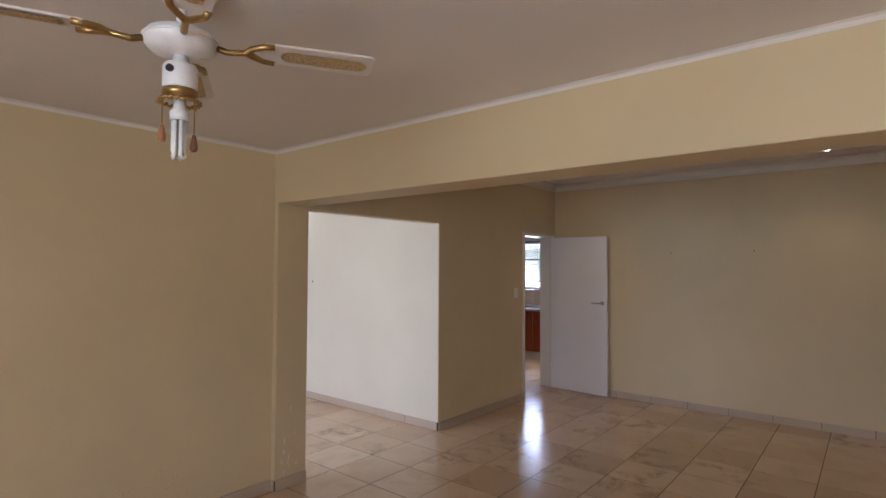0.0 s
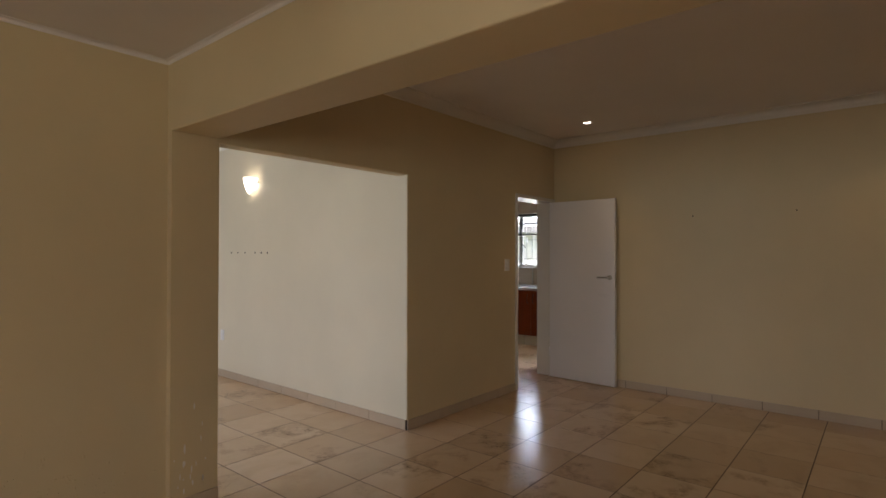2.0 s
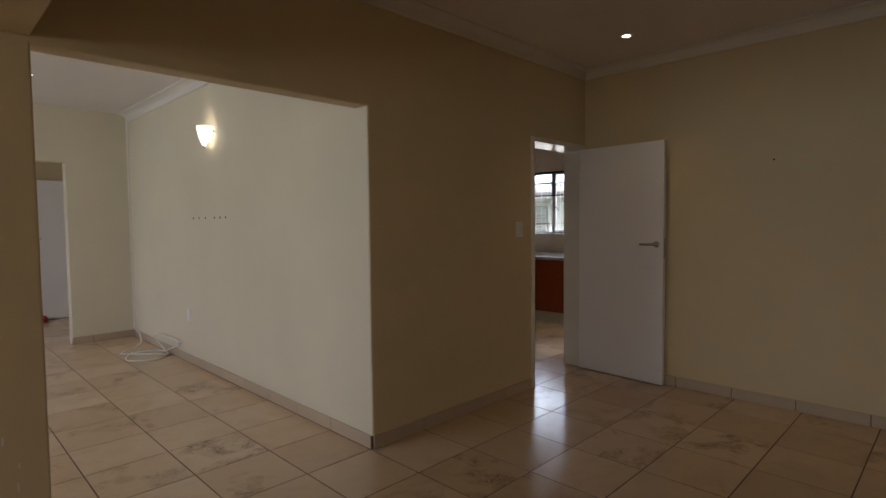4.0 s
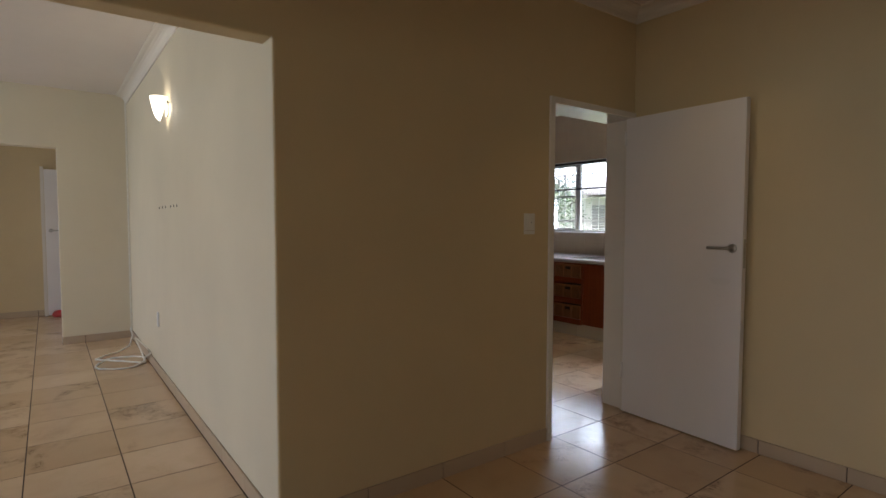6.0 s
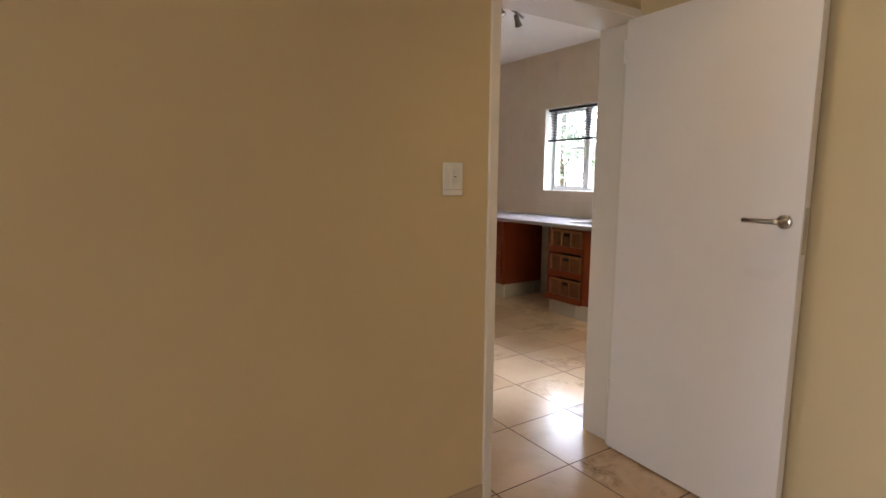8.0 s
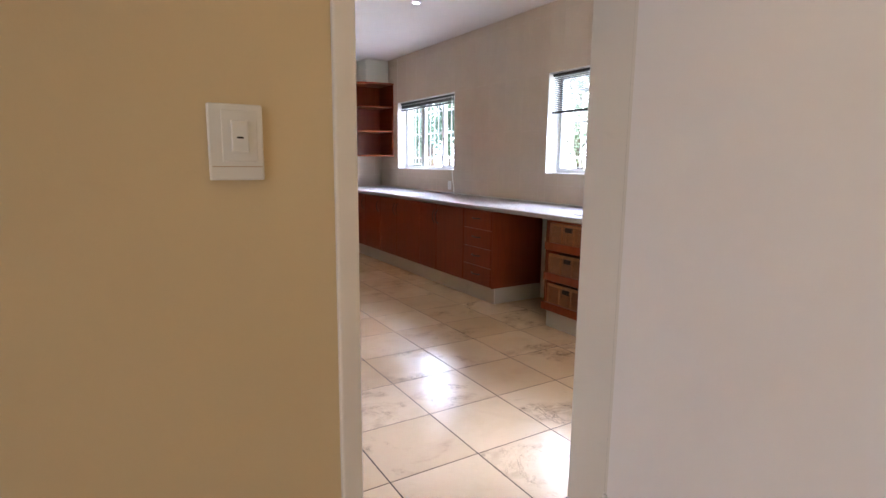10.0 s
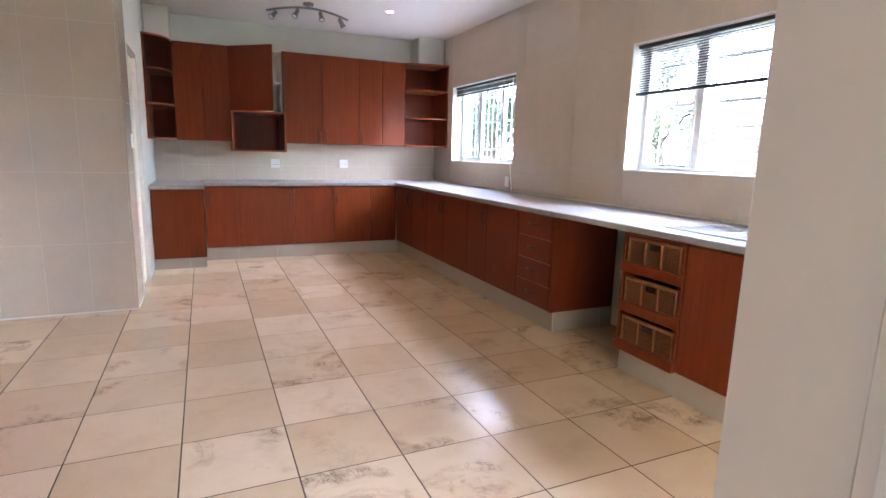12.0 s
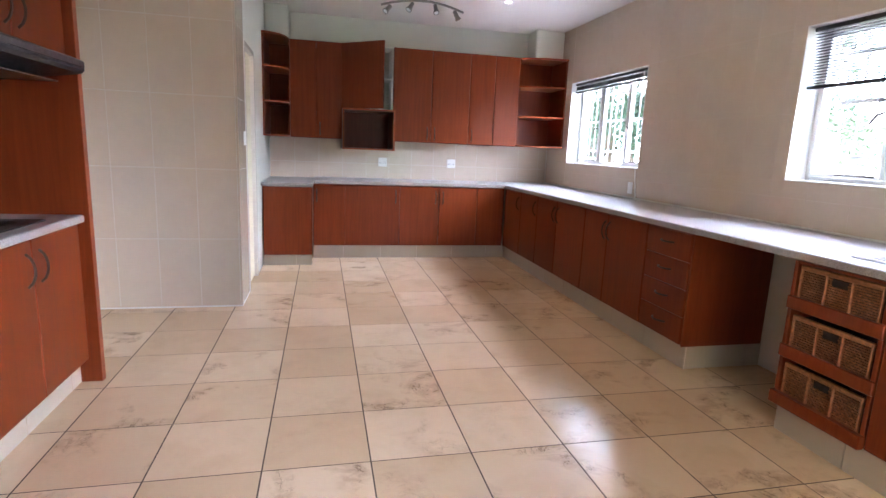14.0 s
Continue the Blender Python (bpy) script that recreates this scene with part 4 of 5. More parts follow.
def basket(z):
    x0, x1, y0, y1, h = XF - 0.010, XF + 0.40, 4.848, 5.242, 0.192
    b = thing("wicker_basket", ((x0 + x1) / 2, (y0 + y1) / 2, z), "brown woven wicker basket with a hand slot", "basket", "baskets in the rack")
    # near-black sheets behind the weave paint the shade of the basket's inside
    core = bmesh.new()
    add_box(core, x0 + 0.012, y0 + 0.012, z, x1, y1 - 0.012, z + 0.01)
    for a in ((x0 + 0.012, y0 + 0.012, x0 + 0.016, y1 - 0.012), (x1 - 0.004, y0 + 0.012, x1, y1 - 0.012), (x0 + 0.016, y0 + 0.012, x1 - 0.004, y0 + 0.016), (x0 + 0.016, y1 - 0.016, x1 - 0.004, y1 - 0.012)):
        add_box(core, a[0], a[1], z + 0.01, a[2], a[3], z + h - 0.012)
    part("lining", core, SLOT, b, "near-black lining painting the shade inside the basket")
    slot = (5.004, 5.086, z + h - 0.058, z + h - 0.028)
    weave = bmesh.new()
    rows = 15
    for r in range(rows):
        zz = z + 0.008 + r * (h - 0.022) / rows
        for s in range(30):
            ya = y0 + 0.008 + s * (y1 - y0 - 0.016) / 30
            yb = ya + (y1 - y0 - 0.016) / 30
            if slot[2] - 0.006 < zz + 0.004 < slot[3] + 0.004 and slot[0] - 0.002 < (ya + yb) / 2 < slot[1] + 0.002:
                continue
            o = 0.0035 if (s + r) % 2 else 0.0
            add_box(weave, x0 + 0.004 - o, ya, zz, x0 + 0.011 - o, yb - 0.0005, zz + 0.0078)
    part("weave", weave, WICKER, b, "horizontal wicker weave")
    for y in (y0 + 0.004, y0 + 0.132, y1 - 0.140, y1 - 0.014):
        part("upright", box(x0 - 0.007, y, z + 0.004, x0 + 0.010, y + 0.010, z + h - 0.010, 0.003), WICKER_DARK, b)
    part("rim", box(x0 - 0.006, y0 + 0.002, z + h - 0.022, x0 + 0.012, y1 - 0.002, z + h, 0.004), WICKER_DARK, b)
    # the slot is no hole: its shade is a near-black plate
    part("slot_frame", box(x0 + 0.0045, slot[0], slot[2], x0 + 0.0115, slot[1], slot[3]), SLOT, b, "near-black plate painting the shade in the hand slot")


for z in (0.168, 0.406, 0.646):
    basket(z)

# far side
deep = thing("base_cabinet", (5.47, 9.2, 0.09), "deep cherry wood cabinet with one plain door", "cabinet", "base cabinets")
deepw = lambda u, d, z: (u, 9.06 + d, z)
carcass(deep, deepw, 5.215, 5.72, 0.96, 0.115, 0.845)
front(deep, deepw, 5.215, 5.72, 0.117, 0.842)
base_cabinet(north, 5.725, 6.08, [(5.725, 6.08, 5.765)], "narrow cherry wood base cabinet")
base_cabinet(north, 6.08, 6.71, [(6.08, 6.71, 6.66)], "wide cherry wood base cabinet with a single door")
base_cabinet(north, 6.71, 7.65, [(6.71, 7.18, 7.135), (7.18, 7.65, 7.225)], "cherry wood base cabinet with two doors")
base_cabinet(north, 7.65, 7.995, [(7.65, 7.995, None)], "cherry wood corner cabinet with a plain door")

# worktops


def make_worktop(x0, y0, x1, y1, z1, edge, label):
    """A slab with a postformed front edge on one side: 'x0', 'x1' or 'y0'."""
    w = thing("worktop", ((x0 + x1) / 2, (y0 + y1) / 2, z1 - 0.038), label, "worktop")
    part("top", box(x0, y0, z1 - 0.038, x1, y1, z1, 0.006, 2), GRANITE, w)
    lip = {"x0": (x0 - 0.004, y0, x0 + 0.002, y1), "x1": (x1 - 0.002, y0, x1 + 0.004, y1), "y0": (x0, y0 - 0.004, x1, y0 + 0.002)}[edge]
    part("front_edge", box(lip[0], lip[1], z1 - 0.036, lip[2], lip[3], z1 - 0.004, 0.0015), GRANITE, w)
    return w


make_worktop(XF - 0.032, 3.40, XW - 0.004, YK, 0.900, "x0", "long grey speckled worktop along the windows")
make_worktop(5.73, YFF - 0.032, XF - 0.034, YK - 0.002, 0.900, "y0", "grey speckled worktop below the wall cabinets")
make_worktop(5.205, 9.02, 5.728, YK - 0.002, 0.888, "y0", "short deep grey speckled worktop")
single("splash_strip", box(XW - 0.016, 3.40, 0.9005, XW - 0.0045, YK - 0.02, 0.912, 0.002), KITCHEN_WHITE, "thin pale sealing strip behind the worktop", "trim")

sink = thing("sink", (8.36, 4.6, 0.9), "stainless steel inset sink with a ribbed drainer", "sink")
sx0, sx1, sy0, sy1 = 8.13, 8.60, 4.05, 5.11
rim = bmesh.new()
for a in ((sx0, sy0, sx1, sy0 + 0.04), (sx0, 4.70, sx1, sy1), (sx0, sy0 + 0.04, sx0 + 0.04, 4.70), (sx1 - 0.05, sy0 + 0.04, sx1, 4.70)):
    add_box(rim, a[0], a[1], 0.9005, a[2], a[3], 0.9055)
part("deck", rim, SINK_STEEL, sink)
# no hollow here: a flat dark plate carries the shade of the bowl
part("bowl", box(sx0 + 0.04, sy0 + 0.04, 0.9003, sx1 - 0.05, 4.70, 0.9012), DARK_STEEL, sink, "flat dark plate painting the shade of the sink bowl")
for k in range(8):
    x = sx0 + 0.07 + k * 0.045
    part("rib", box(x, 4.78, 0.9053, x + 0.012, 5.07, 0.908, 0.001), SINK_STEEL, sink)
part("edge", box(sx0 - 0.004, sy0 - 0.004, 0.9003, sx0 + 0.004, sy1 + 0.004, 0.909, 0.002), SINK_STEEL, sink)

# wall cabinets
UZ0, UZ1 = 1.365, 2.435


def wall_cabinet(u0, u1, doors, z0=UZ0, label="tall cherry wood wall cabinet with flush doors", mat=WOOD):
    c = thing("wall_cabinet", upper((u0 + u1) / 2, 0.15, z0), label, "cabinet", "wall cabinets")
    carcass(c, upper, u0, u1, 0.325, z0, UZ1, mat)
    for a, e, h in doors:
        front(c, upper, a, e, z0 + 0.001, UZ1 - 0.001, h, "door", (1.405, 1.545))
    return c


wall_cabinet(5.47, 6.05, [(5.47, 5.76, None), (5.76, 6.05, 5.80)])
oc = wall_cabinet(6.05, 6.64, [], 1.71, "cherry wood wall cabinet with one door standing open", MELAMINE)
part("shelf", run_box(upper, 6.066, 6.624, 0.02, 0.315, 2.07, 2.085), MELAMINE, oc, "white shelf")
swing = Matrix.Translation((6.052, 9.715, 0)) @ Matrix.Rotation(radians(-41), 4, "Z")
leaf2 = box(0, -0.018, 1.712, 0.585, 0, UZ1 - 0.001, 0.003)
leaf2.transform(swing)
part("door", leaf2, WOOD, oc, "cabinet door swung open")
wall_cabinet(6.64, 7.575, [(6.64, 7.105, 7.06), (7.105, 7.575, 7.15)])
wall_cabinet(7.575, 7.89, [(7.575, 7.89, 7.615)], label="narrow cherry wood wall cabinet with one door")
wall_cabinet(7.89, 8.20, [(7.89, 8.20, None)], label="cherry wood corner wall cabinet with a plain door")

mw = thing("microwave_shelf", (6.345, 9.6, 1.255), "open cherry wood box shelf below the wall cabinet", "shelf")
bx = bmesh.new()
for a in ((6.05, 1.255, 6.066, 1.708), (6.624, 1.255, 6.64, 1.708), (6.066, 1.255, 6.624, 1.271), (6.066, 1.692, 6.624, 1.708)):
    add_box(bx, a[0], 9.47, a[1], a[2], 10.045, a[3])
part("body", bx, WOOD, mw)
part("back", box(6.066, 10.03, 1.271, 6.624, 10.04, 1.692), DARK_WOOD, mw)
edge = bmesh.new()
for a in ((6.048, 1.253, 6.067, 1.710), (6.623, 1.253, 6.642, 1.710), (6.067, 1.253, 6.623, 1.272), (6.067, 1.691, 6.623, 1.710)):
    add_box(edge, a[0], 9.466, a[1], a[2], 9.470, a[3])
part("edging", edge, WOOD_X, mw, "lighter cherry edging")


def corner_shelf(wall_x, tip_x, y_deep, label):
    """Open end shelves with a curved front: deep at the wall, shallow at the cabinets."""
    s = 1 if tip_x > wall_x else -1
    c = thing("corner_shelf", ((wall_x + tip_x) / 2, 9.9, UZ0), label, "shelf", "end shelves")
    arc = [(wall_x + (tip_x - wall_x) * math.sin(math.pi / 2 * k / 10) , 9.72 - (9.72 - y_deep) * math.cos(math.pi / 2 * k / 10)) for k in range(11)]
    for z, t in ((UZ0, 0.018), (1.725, 0.016), (2.085, 0.016), (UZ1 - 0.018, 0.018)):
        b = bmesh.new()
        ring = [(wall_x, 10.04), *arc, (tip_x, 10.04)]
        low = [b.verts.new((x, y, z)) for x, y in ring]
        high = [b.verts.new((x, y, z + t)) for x, y in ring]
        b.faces.new(low)
        b.faces.new(high)
        for k in range(len(ring)):
            j = (k + 1) % len(ring)
            b.faces.new((low[k], low[j], high[j], high[k]))
        bmesh.ops.recalc_face_normals(b, faces=b.faces)
        part("shelf", b, WOOD_X, c)
    part("back", box(wall_x + s * 0.017, 10.03, UZ0 + 0.018, tip_x - s * 0.017, 10.042, UZ1 - 0.018), WOOD, c)
    part("wall_side", box(wall_x, y_deep + 0.02, UZ0, wall_x + s * 0.016, 10.04, UZ1), WOOD, c)
    part("cabinet_side", box(tip_x - s * 0.016, 9.72, UZ0, tip_x, 10.04, UZ1), WOOD, c)
    return c


corner_shelf(5.205, 5.468, 9.36, "curved open cherry wood end shelves beside the pantry")
corner_shelf(XW - 0.006, 8.205, 9.56, "curved open cherry wood end shelves beside the window")

# cooker side
tall = thing("end_panel", (4.33, 6.265, 0), "tall cherry wood end panel beside the cooker cabinets", "panel")
part("panel", box(3.995, 6.245, 0.0, 4.670, 6.285, 2.40, 0.001), WOOD, tall)
part("edging", box(4.6702, 6.2445, 0.0, 4.673, 6.2855, 2.40, 0.0008), WOOD_X, tall, "cherry edging strip")
base_cabinet(west, 5.33, 6.24, [(5.785, 6.24, 5.84), (5.33, 5.785, 5.73)], "cherry wood cabinet below the hob", 0.13)
base_cabinet(west, 4.40, 5.325, [(4.86, 5.325, 4.90), (4.40, 4.86, 4.82)], "cherry wood cabinet beside the hob", 0.13)
make_worktop(4.005, 4.38, 4.645, 6.243, 0.900, "x1", "grey speckled worktop with a black hob")
hob = thing("hob", (4.32, 5.7, 0.9), "flat black glass hob set in the worktop", "hob")
part("glass", box(4.06, 5.36, 0.9005, 4.58, 6.02, 0.907, 0.002), BLACK, hob)
for x, y, r in ((4.19, 5.53, 0.09), (4.19, 5.86, 0.075), (4.44, 5.53, 0.075), (4.44, 5.86, 0.09)):
    part("ring", lathe([(r, 0.907), (r, 0.9076), (r - 0.004, 0.9076), (r - 0.004, 0.907)], (x, y, 0), 28), DARK_STEEL, hob)
splash = single("cooker_back_panel", box(4.003, 4.40, 0.9005, 4.018, 6.243, 1.62, 0.001), DARK_WOOD, "dark cherry wood panel behind the hob", "panel")
hood = thing("cooker_hood", (4.35, 5.8, 1.57), "slim black cooker hood under a cabinet", "cooker hood")
hb = bmesh.new()
prof = [(4.02, 1.66), (4.66, 1.66), (4.70, 1.645), (4.705, 1.60), (4.69, 1.585), (4.30, 1.53), (4.02, 1.53)]
ends = [[hb.verts.new((x, y, z)) for x, z in prof] for y in (5.34, 6.243)]
for k in range(len(prof)):
    j = (k + 1) % len(prof)
    hb.faces.new((ends[0][k], ends[0][j], ends[1][j], ends[1][k]))
hb.faces.new(ends[0])
hb.faces.new(ends[1])
bmesh.ops.recalc_face_normals(hb, faces=hb.faces)
part("body", hb, BLACK, hood)
part("front_strip", box(4.703, 5.36, 1.612, 4.709, 6.235, 1.640, 0.002), DARK_STEEL, hood, "dark steel front strip")
part("filter", box(4.34, 5.42, 1.536, 4.62, 6.16, 1.541), STEEL, hood, "steel grease filter")
hoodw = lambda u, d, z: (4.61 - d, u, z)
for a, c in ((5.33, 6.243), (4.40, 5.325)):
    u = thing("wall_cabinet", (4.3, (a + c) / 2, 1.665), "cherry wood wall cabinet over the cooker", "cabinet", "wall cabinets")
    carcass(u, hoodw, a, c, 0.60, 1.665, 2.40)
    m_ = (a + c) / 2
    front(u, hoodw, a, m_, 1.667, 2.398, m_ - 0.05, "door", (1.71, 1.85))
    front(u, hoodw, m_, c, 1.667, 2.398, m_ + 0.05, "door", (1.71, 1.85))

# ---- outside the kitchen windows ----
structure("ground", box(-400, -400, -0.5, 400, 400, -0.25), GRASS, "garden lawn around the house", "ground")
structure("paving", box(9.05, -5, -0.2499, 12.5, 22, -0.20), OUT_WHITE, "pale concrete paving along the house", "pavement")
structure("garden_wall", box(17.0, -12, -0.25, 17.25, 40, 0.55), OUT_WHITE, "white painted garden wall", "wall")
structure("backdrop", box(66, -90, -2, 66.5, 110, 75), SKY_WHITE, "bright overcast sky", "sky")
house = thing("house", (24, 9, -0.25), "white neighbouring house with a grey roof and louvred openings", "house")
part("wall", box(21.5, -6, -0.25, 29, 17.0, 2.42), OUT_WHITE, house)
rb = bmesh.new()
prof = [(20.7, 2.36), (20.7, 2.62), (25.2, 3.3), (29.8, 2.62), (29.8, 2.36)]
ends = [[rb.verts.new((x, y, z)) for x, z in prof] for y in (-6.6, 17.6)]
for k in range(5):
    j = (k + 1) % 5
    rb.faces.new((ends[0][k], ends[0][j], ends[1][j], ends[1][k]))
rb.faces.new(ends[0])
rb.faces.new(ends[1])
bmesh.ops.recalc_face_normals(rb, faces=rb.faces)
part("roof", rb, ROOF, house)
for y in (13.6, 10.2, 6.8, 3.4):
    wdw = part("window", box(21.44, y, 0.95, 21.52, y + 1.5, 2.05, 0.01), SHUTTER, house, "grey louvred window")
    for k in range(9):
        s = box(-0.05, y + 0.05, -0.006, 0.05, y + 1.45, 0.006)
        s.transform(Matrix.Translation((21.43, 0, 1.02 + k * 0.12)) @ Matrix.Rotation(radians(35), 4, "Y"))
        part("louvre", s, SHUTTER, wdw)


def tree(x, y, height, spread, mat, label, leaves, seed):
    rng = random.Random(seed)
    t = thing("tree", (x, y, -0.25), label, "tree", "trees in the garden")
    trunk = bmesh.new()
    tips = []
    limbs = [([(x, y, -0.3), (x + 0.08, y - 0.05, height * 0.25), (x - 0.05, y + 0.1, height * 0.5), (x + 0.1, y, height * 0.8)], 0.16)]
    for k in range(11):
        a, h = rng.uniform(0, 6.28), height * rng.uniform(0.25, 0.75)
        r = spread * rng.uniform(0.5, 0.95)
        tip = (x + r * math.cos(a), y + r * math.sin(a), h + height * rng.uniform(0.05, 0.28))
        limbs.append(([(x, y, h), (x + 0.5 * r * math.cos(a + 0.2), y + 0.5 * r * math.sin(a + 0.2), h + 0.25), tip], 0.05))
        tips.append(Vector(tip))
    for pts, r in limbs:
        n_ = len(pts)
        rings = []
        for i, p in enumerate(pts):
            q = r * (1 - 0.75 * i / (n_ - 1))
            rings.append([trunk.verts.new((p[0] + q * math.cos(k * math.pi / 4), p[1] + q * math.sin(k * math.pi / 4), p[2])) for k in range(8)])
        for a, c in zip(rings, rings[1:]):
            for k in range(8):
                trunk.faces.new((a[k], a[(k + 1) % 8], c[(k + 1) % 8], c[k]))
    part("trunk", trunk, BARK, t, "", True)
    tips += [Vector((x + rng.gauss(0, spread * 0.45), y + rng.gauss(0, spread * 0.45), height * rng.uniform(0.3, 1.0))) for _ in range(22)]
    verts, faces = [], []
    for _ in range(leaves):
        c = tips[rng.randrange(len(tips))] + Vector((rng.gauss(0, 0.32), rng.gauss(0, 0.32), rng.gauss(0, 0.26)))
        d = Vector((rng.uniform(-1, 1), rng.uniform(-1, 1), rng.uniform(-1, 0.4))).normalized()
        s = d.cross(Vector((rng.uniform(-1, 1), rng.uniform(-1, 1), 1))).normalized()
        ln, wd = rng.uniform(0.06, 0.13), rng.uniform(0.02, 0.04)
        i = len(verts)
        verts += [c, c + d * ln * 0.5 + s * wd, c + d * ln, c + d * ln * 0.5 - s * wd]
        faces.append((i, i + 1, i + 2, i + 3))
    me = bpy.data.meshes.new("crown")
    me.from_pydata([tuple(v) for v in verts], [], faces)
    me.materials.append(mat)
    ob = new("crown", me)
    ob.parent = t
    ob.matrix_parent_inverse = Matrix.Translation(-BASE[t])


tree(13.4, 16.6, 4.6, 1.15, LEAF_DARK, "dark green leafy garden tree", 12000, 3)
tree(16.1, 13.0, 4.3, 1.05, LEAF, "light green leafy garden tree", 8000, 5)
tree(19.0, 24.5, 6.0, 2.4, LEAF, "tall green leafy garden tree", 9000, 6)

# ---- pieces: skirting, plinth, wall and floor tiles ----
PITCH = 0.437


def chamfered(x, y, z0, z1, c):
    """A flat slab of x by y round its centre, with a chamfered upper edge."""
    bm = bmesh.new()
    rings = []
    for a, b, z in ((x / 2, y / 2, z0), (x / 2, y / 2, z1 - c), (x / 2 - c, y / 2 - c, z1)):
        rings.append([bm.verts.new(p) for p in ((-a, -b, z), (a, -b, z), (a, b, z), (-a, b, z))])
    for lo, hi in zip(rings, rings[1:]):
        for k in range(4):
            bm.faces.new((lo[k], lo[(k + 1) % 4], hi[(k + 1) % 4], hi[k]))
    bm.faces.new(rings[-1])
    return bm


def piece(name, me, parent, at, turned=None):
    ob = new(name, me)
    ob.parent = parent
    ob.matrix_basis = Matrix.Translation(at) if turned is None else Matrix.Translation(at) @ turned
    return ob


def pieces_along(parent, name, mat, axis, plane, inward, u0, u1, start, step, z0, z1, thick, gap=0.004):
    """A row of upright tiles along a wall."""
    edges = [u0]
    k = math.ceil((u0 - start) / step + 1e-6)
    while start + k * step < u1 - 1e-6:
        edges.append(start + k * step)
        k += 1
    edges.append(u1)
    shared = {}
    for a, b in zip(edges, edges[1:]):
        if b - a < 0.02:
            continue
        key = round(b - a, 3)
        if key not in shared:
            bm = chamfered(b - a - gap, z1 - z0, 0, thick, 0.0015)
            shared[key] = mesh_of(name, bm, mat)
        n_ = Vector((inward, 0, 0)) if axis == "y" else Vector((0, inward, 0))
        u = Vector((0, 1, 0)) if axis == "y" else Vector((1, 0, 0))
        up = Vector((0, 0, 1))
        if u.cross(up).dot(n_) < 0:
            u = -u
        m = Matrix((u, up, n_)).transposed().to_4x4()
        mid = (a + b) / 2
        at = (plane, mid, (z0 + z1) / 2) if axis == "y" else (mid, plane, (z0 + z1) / 2)
        piece(name, shared[key], parent, at, m)


def skirting(name, axis, plane, inward, u0, u1, start, step=PITCH, height=0.082):
    back = box(plane, u0, 0, plane + inward * 0.004, u1, height - 0.002) if axis == "y" else box(u0, plane, 0, u1, plane + inward * 0.004, height - 0.002)
    s = structure(name, back, GROUT, "row of beige skirting tiles", "baseboard")
    pieces_along(s, "skirting_tile", SKIRT, axis, plane + inward * 0.0035, inward, u0, u1, start, step, 0.001, height, 0.008, 0.005)


skirting("baseboard_living_north", "x", YN, -1, XL, DOOR_L - 0.002, 5.148)
skirting("baseboard_living_east", "y", XE, -1, -3.2, YN - 0.02, 2.23, 0.424)
skirting("baseboard_lounge_east", "y", XL, -1, YN, YF - 0.002, 3.092)
skirting("baseboard_lounge_north", "x", YF, -1, 3.195, XL - 0.012, 3.40)
skirting("baseboard_hall", "x", 10.25, -1, -1.2, 3.03, 2.525)
skirting("baseboard_dining", "x", 3.13, -1, -3.2, XA, 1.6)
skirting("baseboard_stub", "y", XA, -1, YN, 3.118, 0.0)
skirting("baseboard_jamb", "x", YN, -1, XA, XB, XB - PITCH)


def plinth(name, axis, plane, inward, u0, u1, start, height, depth=0.02):
    back = box(plane, u0, 0, plane - inward * depth, u1, height) if axis == "y" else box(u0, plane, 0, u1, plane - inward * depth, height)
    s = structure(name, back, WALL_GROUT, "tiled plinth under the cabinets", "plinth")
    pieces_along(s, "plinth_tile", PLINTH, axis, plane + inward * 0.0005, inward, u0, u1, start, 0.434, 0.001, height - 0.001, 0.007)


plinth("plinth_window_side", "y", XF + 0.022, -1, 5.975, 9.45, 5.975, 0.150)
plinth("plinth_drawer_end", "x", 5.982, -1, XF + 0.024, 8.60, XF + 0.024, 0.150)
plinth("plinth_basket", "y", XF + 0.012, -1, 3.42, 5.262, 4.90, 0.147)
plinth("plinth_basket_end", "x", 5.258, 1, XF + 0.014, 8.60, 8.4, 0.147)
plinth("plinth_far", "x", YFF + 0.012, -1, 5.72, XF + 0.012, 5.63, 0.150)
plinth("plinth_deep", "x", 9.075, -1, 5.21, 5.715, 5.55, 0.113)
plinth("plinth_deep_end", "y", 5.70, 1, 9.08, 9.43, 9.4, 0.113)
plinth("plinth_cooker", "y", 4.565, 1, 4.40, 6.244, 5.70, 0.128)
structure("knee_space_wall", box(8.60, 5.258, 0.0, 8.62, 5.982, 0.855), KITCHEN_WHITE, "plastered back of the open knee space")


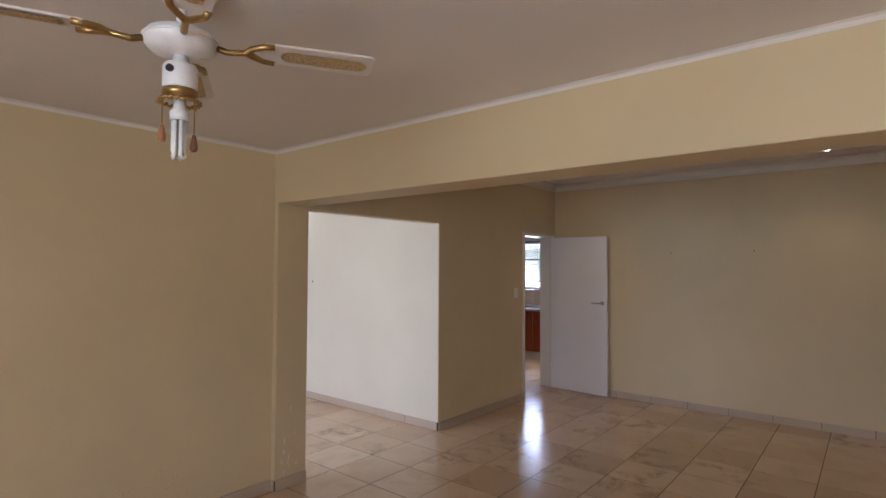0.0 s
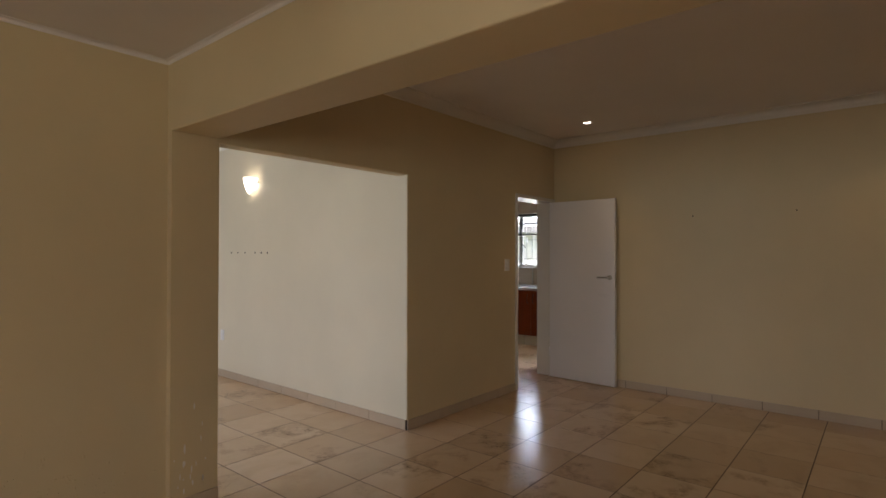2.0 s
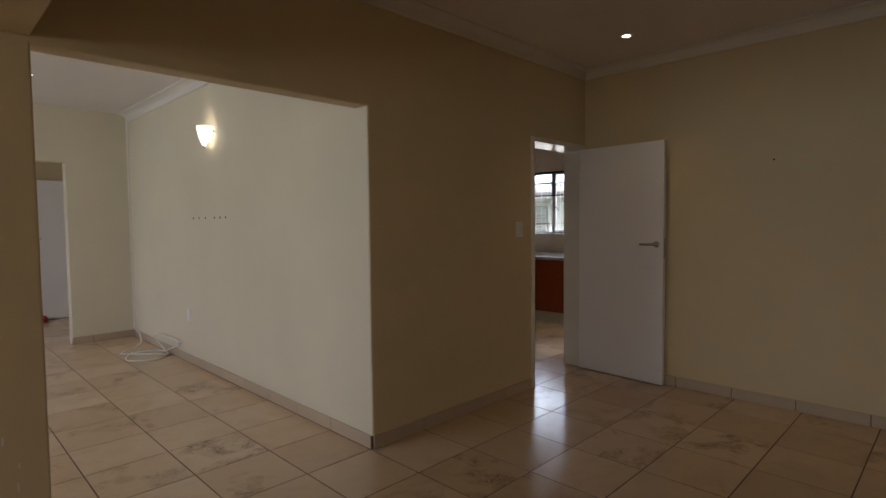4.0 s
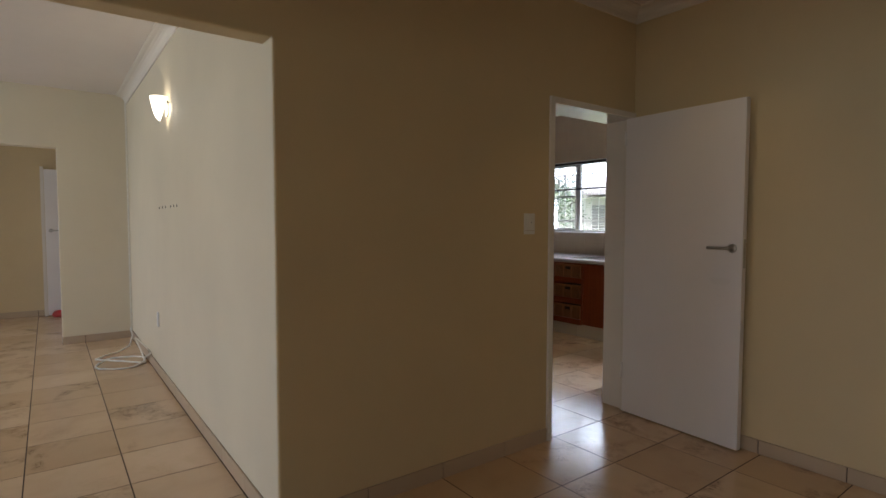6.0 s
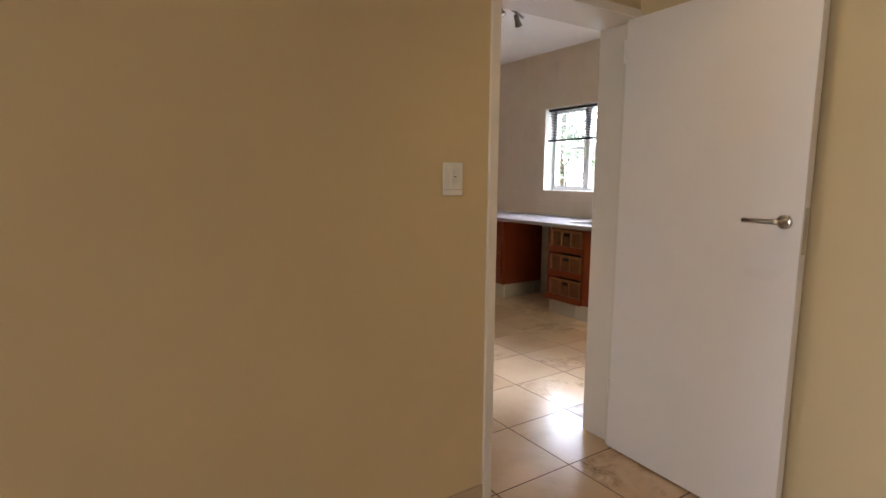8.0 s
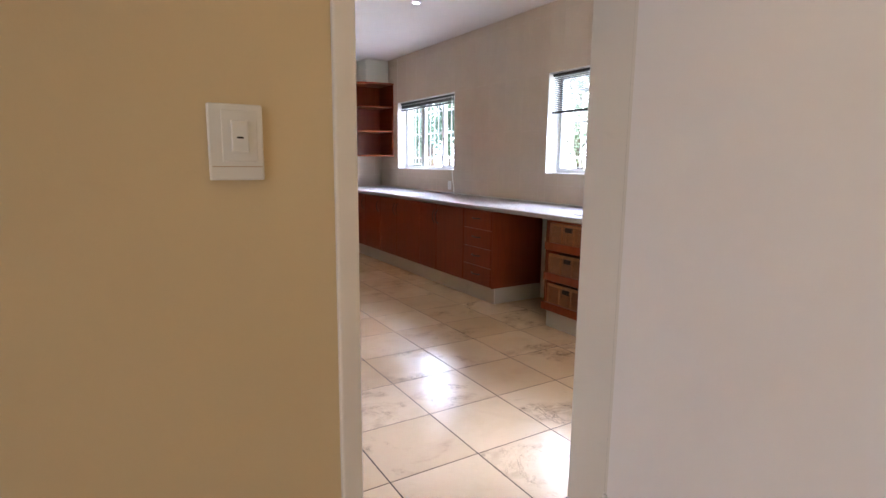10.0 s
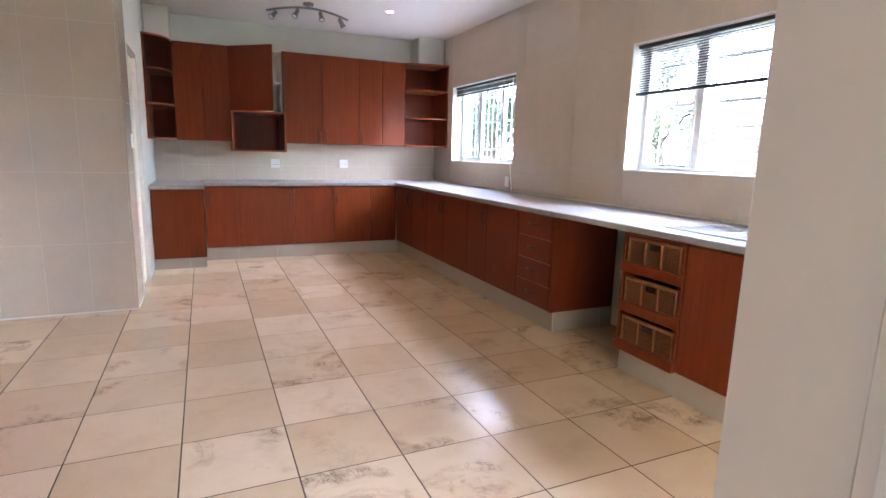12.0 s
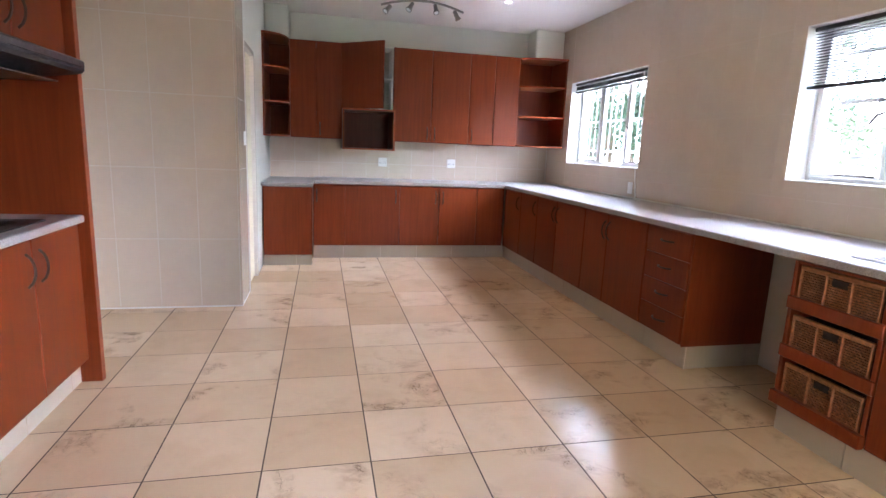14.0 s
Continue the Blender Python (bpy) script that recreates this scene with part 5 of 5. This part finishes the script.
def wall_tiles(name, axis, plane, inward, u0, u1, z0, z1, us, zs, step_u, step_z, holes=(), label="glossy cream wall tiles with pale joints"):
    """Upright tiles on a grid, cut round the holes."""
    back = box(plane, u0, z0, plane + inward * 0.002, u0 + 0.01, z0 + 0.01) if axis == "y" else box(u0, plane, z0, u0 + 0.01, plane + inward * 0.002, z0 + 0.01)
    s = structure(name, back, WALL_GROUT, label, "wall tiles")
    shared = {}
    cut_u = sorted({u0, u1, *(h[0] for h in holes), *(h[1] for h in holes)})
    cut_z = sorted({z0, z1, *(h[2] for h in holes), *(h[3] for h in holes)})

    def grid(lo, hi, start, step):
        k = math.floor((lo - start) / step + 1e-6)
        while start + k * step < hi - 1e-6:
            yield start + k * step, start + (k + 1) * step
            k += 1

    for a, b in grid(u0, u1, us, step_u):
        for c, d in grid(z0, z1, zs, step_z):
            a_, b_, c_, d_ = max(a, u0), min(b, u1), max(c, z0), min(d, z1)
            pu = [a_, *(v for v in cut_u if a_ + 0.004 < v < b_ - 0.004), b_]
            pz = [c_, *(v for v in cut_z if c_ + 0.004 < v < d_ - 0.004), d_]
            for p, q in zip(pu, pu[1:]):
                for r, t in zip(pz, pz[1:]):
                    mu, mz = (p + q) / 2, (r + t) / 2
                    if any(h[0] < mu < h[1] and h[2] < mz < h[3] for h in holes) or q - p < 0.012 or t - r < 0.012:
                        continue
                    g0, g1 = (0.0011 if p in (a, u0) else 0), (0.0011 if q in (b, u1) else 0)
                    e0, e1 = (0.0011 if r in (c, z0) else 0), (0.0011 if t in (d, z1) else 0)
                    w, h_ = q - p - g0 - g1, t - r - e0 - e1
                    key = (round(w, 3), round(h_, 3))
                    if key not in shared:
                        shared[key] = mesh_of("wall_tile", chamfered(w, h_, 0, 0.0012, 0.0003), WALL_TILE)
                    n_ = Vector((inward, 0, 0)) if axis == "y" else Vector((0, inward, 0))
                    u = Vector((0, 1, 0)) if axis == "y" else Vector((1, 0, 0))
                    if u.cross(Vector((0, 0, 1))).dot(n_) < 0:
                        u = -u
                    m = Matrix((u, Vector((0, 0, 1)), n_)).transposed().to_4x4()
                    at = (plane, mu, mz) if axis == "y" else (mu, plane, mz)
                    piece("wall_tile", shared[key], s, at, m)


TW, TH, TZ0 = 0.288, 0.5345, 0.010
wall_tiles("wall_tiles_windows", "y", XW + 0.003, -1, YN2, YK - 0.004, 0.0, 2.785, 3.40, TZ0, TW, TH, [(*W1, *WIN_Z), (*W2, *WIN_Z)])
wall_tiles("wall_tiles_splashback", "x", YK + 0.003, -1, 5.21, XW - 0.002, 0.88, 1.45, 5.21, TZ0, TW, TH)
wall_tiles("wall_tiles_pantry", "x", 7.573, -1, XL2, 5.2085, 0.001, 2.785, 5.19 - TW * 5, TZ0, TW, TH)
wall_tiles("wall_tiles_pantry_side", "y", 5.205, 1, 7.5705, 7.988, 0.001, 2.785, 7.988 - TW * 2, TZ0, TW, TH)



def floor(name, x0, x1, y0, y1, pitch, start, label, far=None):
    f = structure(name, box(x0, y0, -0.2, x1, y1, -0.0010), GROUT, label, "floor")
    full = mesh_of("floor_tile", chamfered(pitch - 0.0062, pitch - 0.0062, -0.012, 0.0, 0.0006), TILE)
    loose = []
    for i in range(math.floor((x0 - start[0]) / pitch), math.ceil((x1 - start[0]) / pitch) + 1):
        for j in range(math.floor((y0 - start[1]) / pitch), math.ceil((y1 - start[1]) / pitch) + 1):
            cx, cy = start[0] + (i + 0.5) * pitch, start[1] + (j + 0.5) * pitch
            if x0 <= cx < x1 and y0 <= cy < y1:
                if far and far(cx, cy):
                    loose.append((cx, cy))
                else:
                    piece("floor_tile", full, f, (cx, cy, 0))
    if loose:
        verts, faces = [], []
        for cx, cy in loose:
            base = len(verts)
            verts += [(v.co.x + cx, v.co.y + cy, v.co.z) for v in full.vertices]
            faces += [tuple(base + k for k in p.vertices) for p in full.polygons]
        me = bpy.data.meshes.new("far_floor_tiles")
        me.from_pydata(verts, [], faces)
        me.materials.append(TILE)
        ob = tagged(new("far_floor_tiles", me), "", "", "", "stuff")
        ob.parent = f


GRID = (6.022, 3.092)
floor("floor_living", -3.4, 6.56, -3.4, 3.092, PITCH, GRID, "beige stained ceramic floor tiles with dark joints", lambda x, y: x < 1.6 or y < -2.0)
floor("floor_lounge", -1.4, 3.837, 3.092, 10.4, PITCH, GRID, "beige stained ceramic floor tiles with dark joints", lambda x, y: x < 1.6)
floor("floor_kitchen", 3.837, 9.05, 3.092, 10.4, PITCH, GRID, "pale beige stained ceramic floor tiles with dark joints")
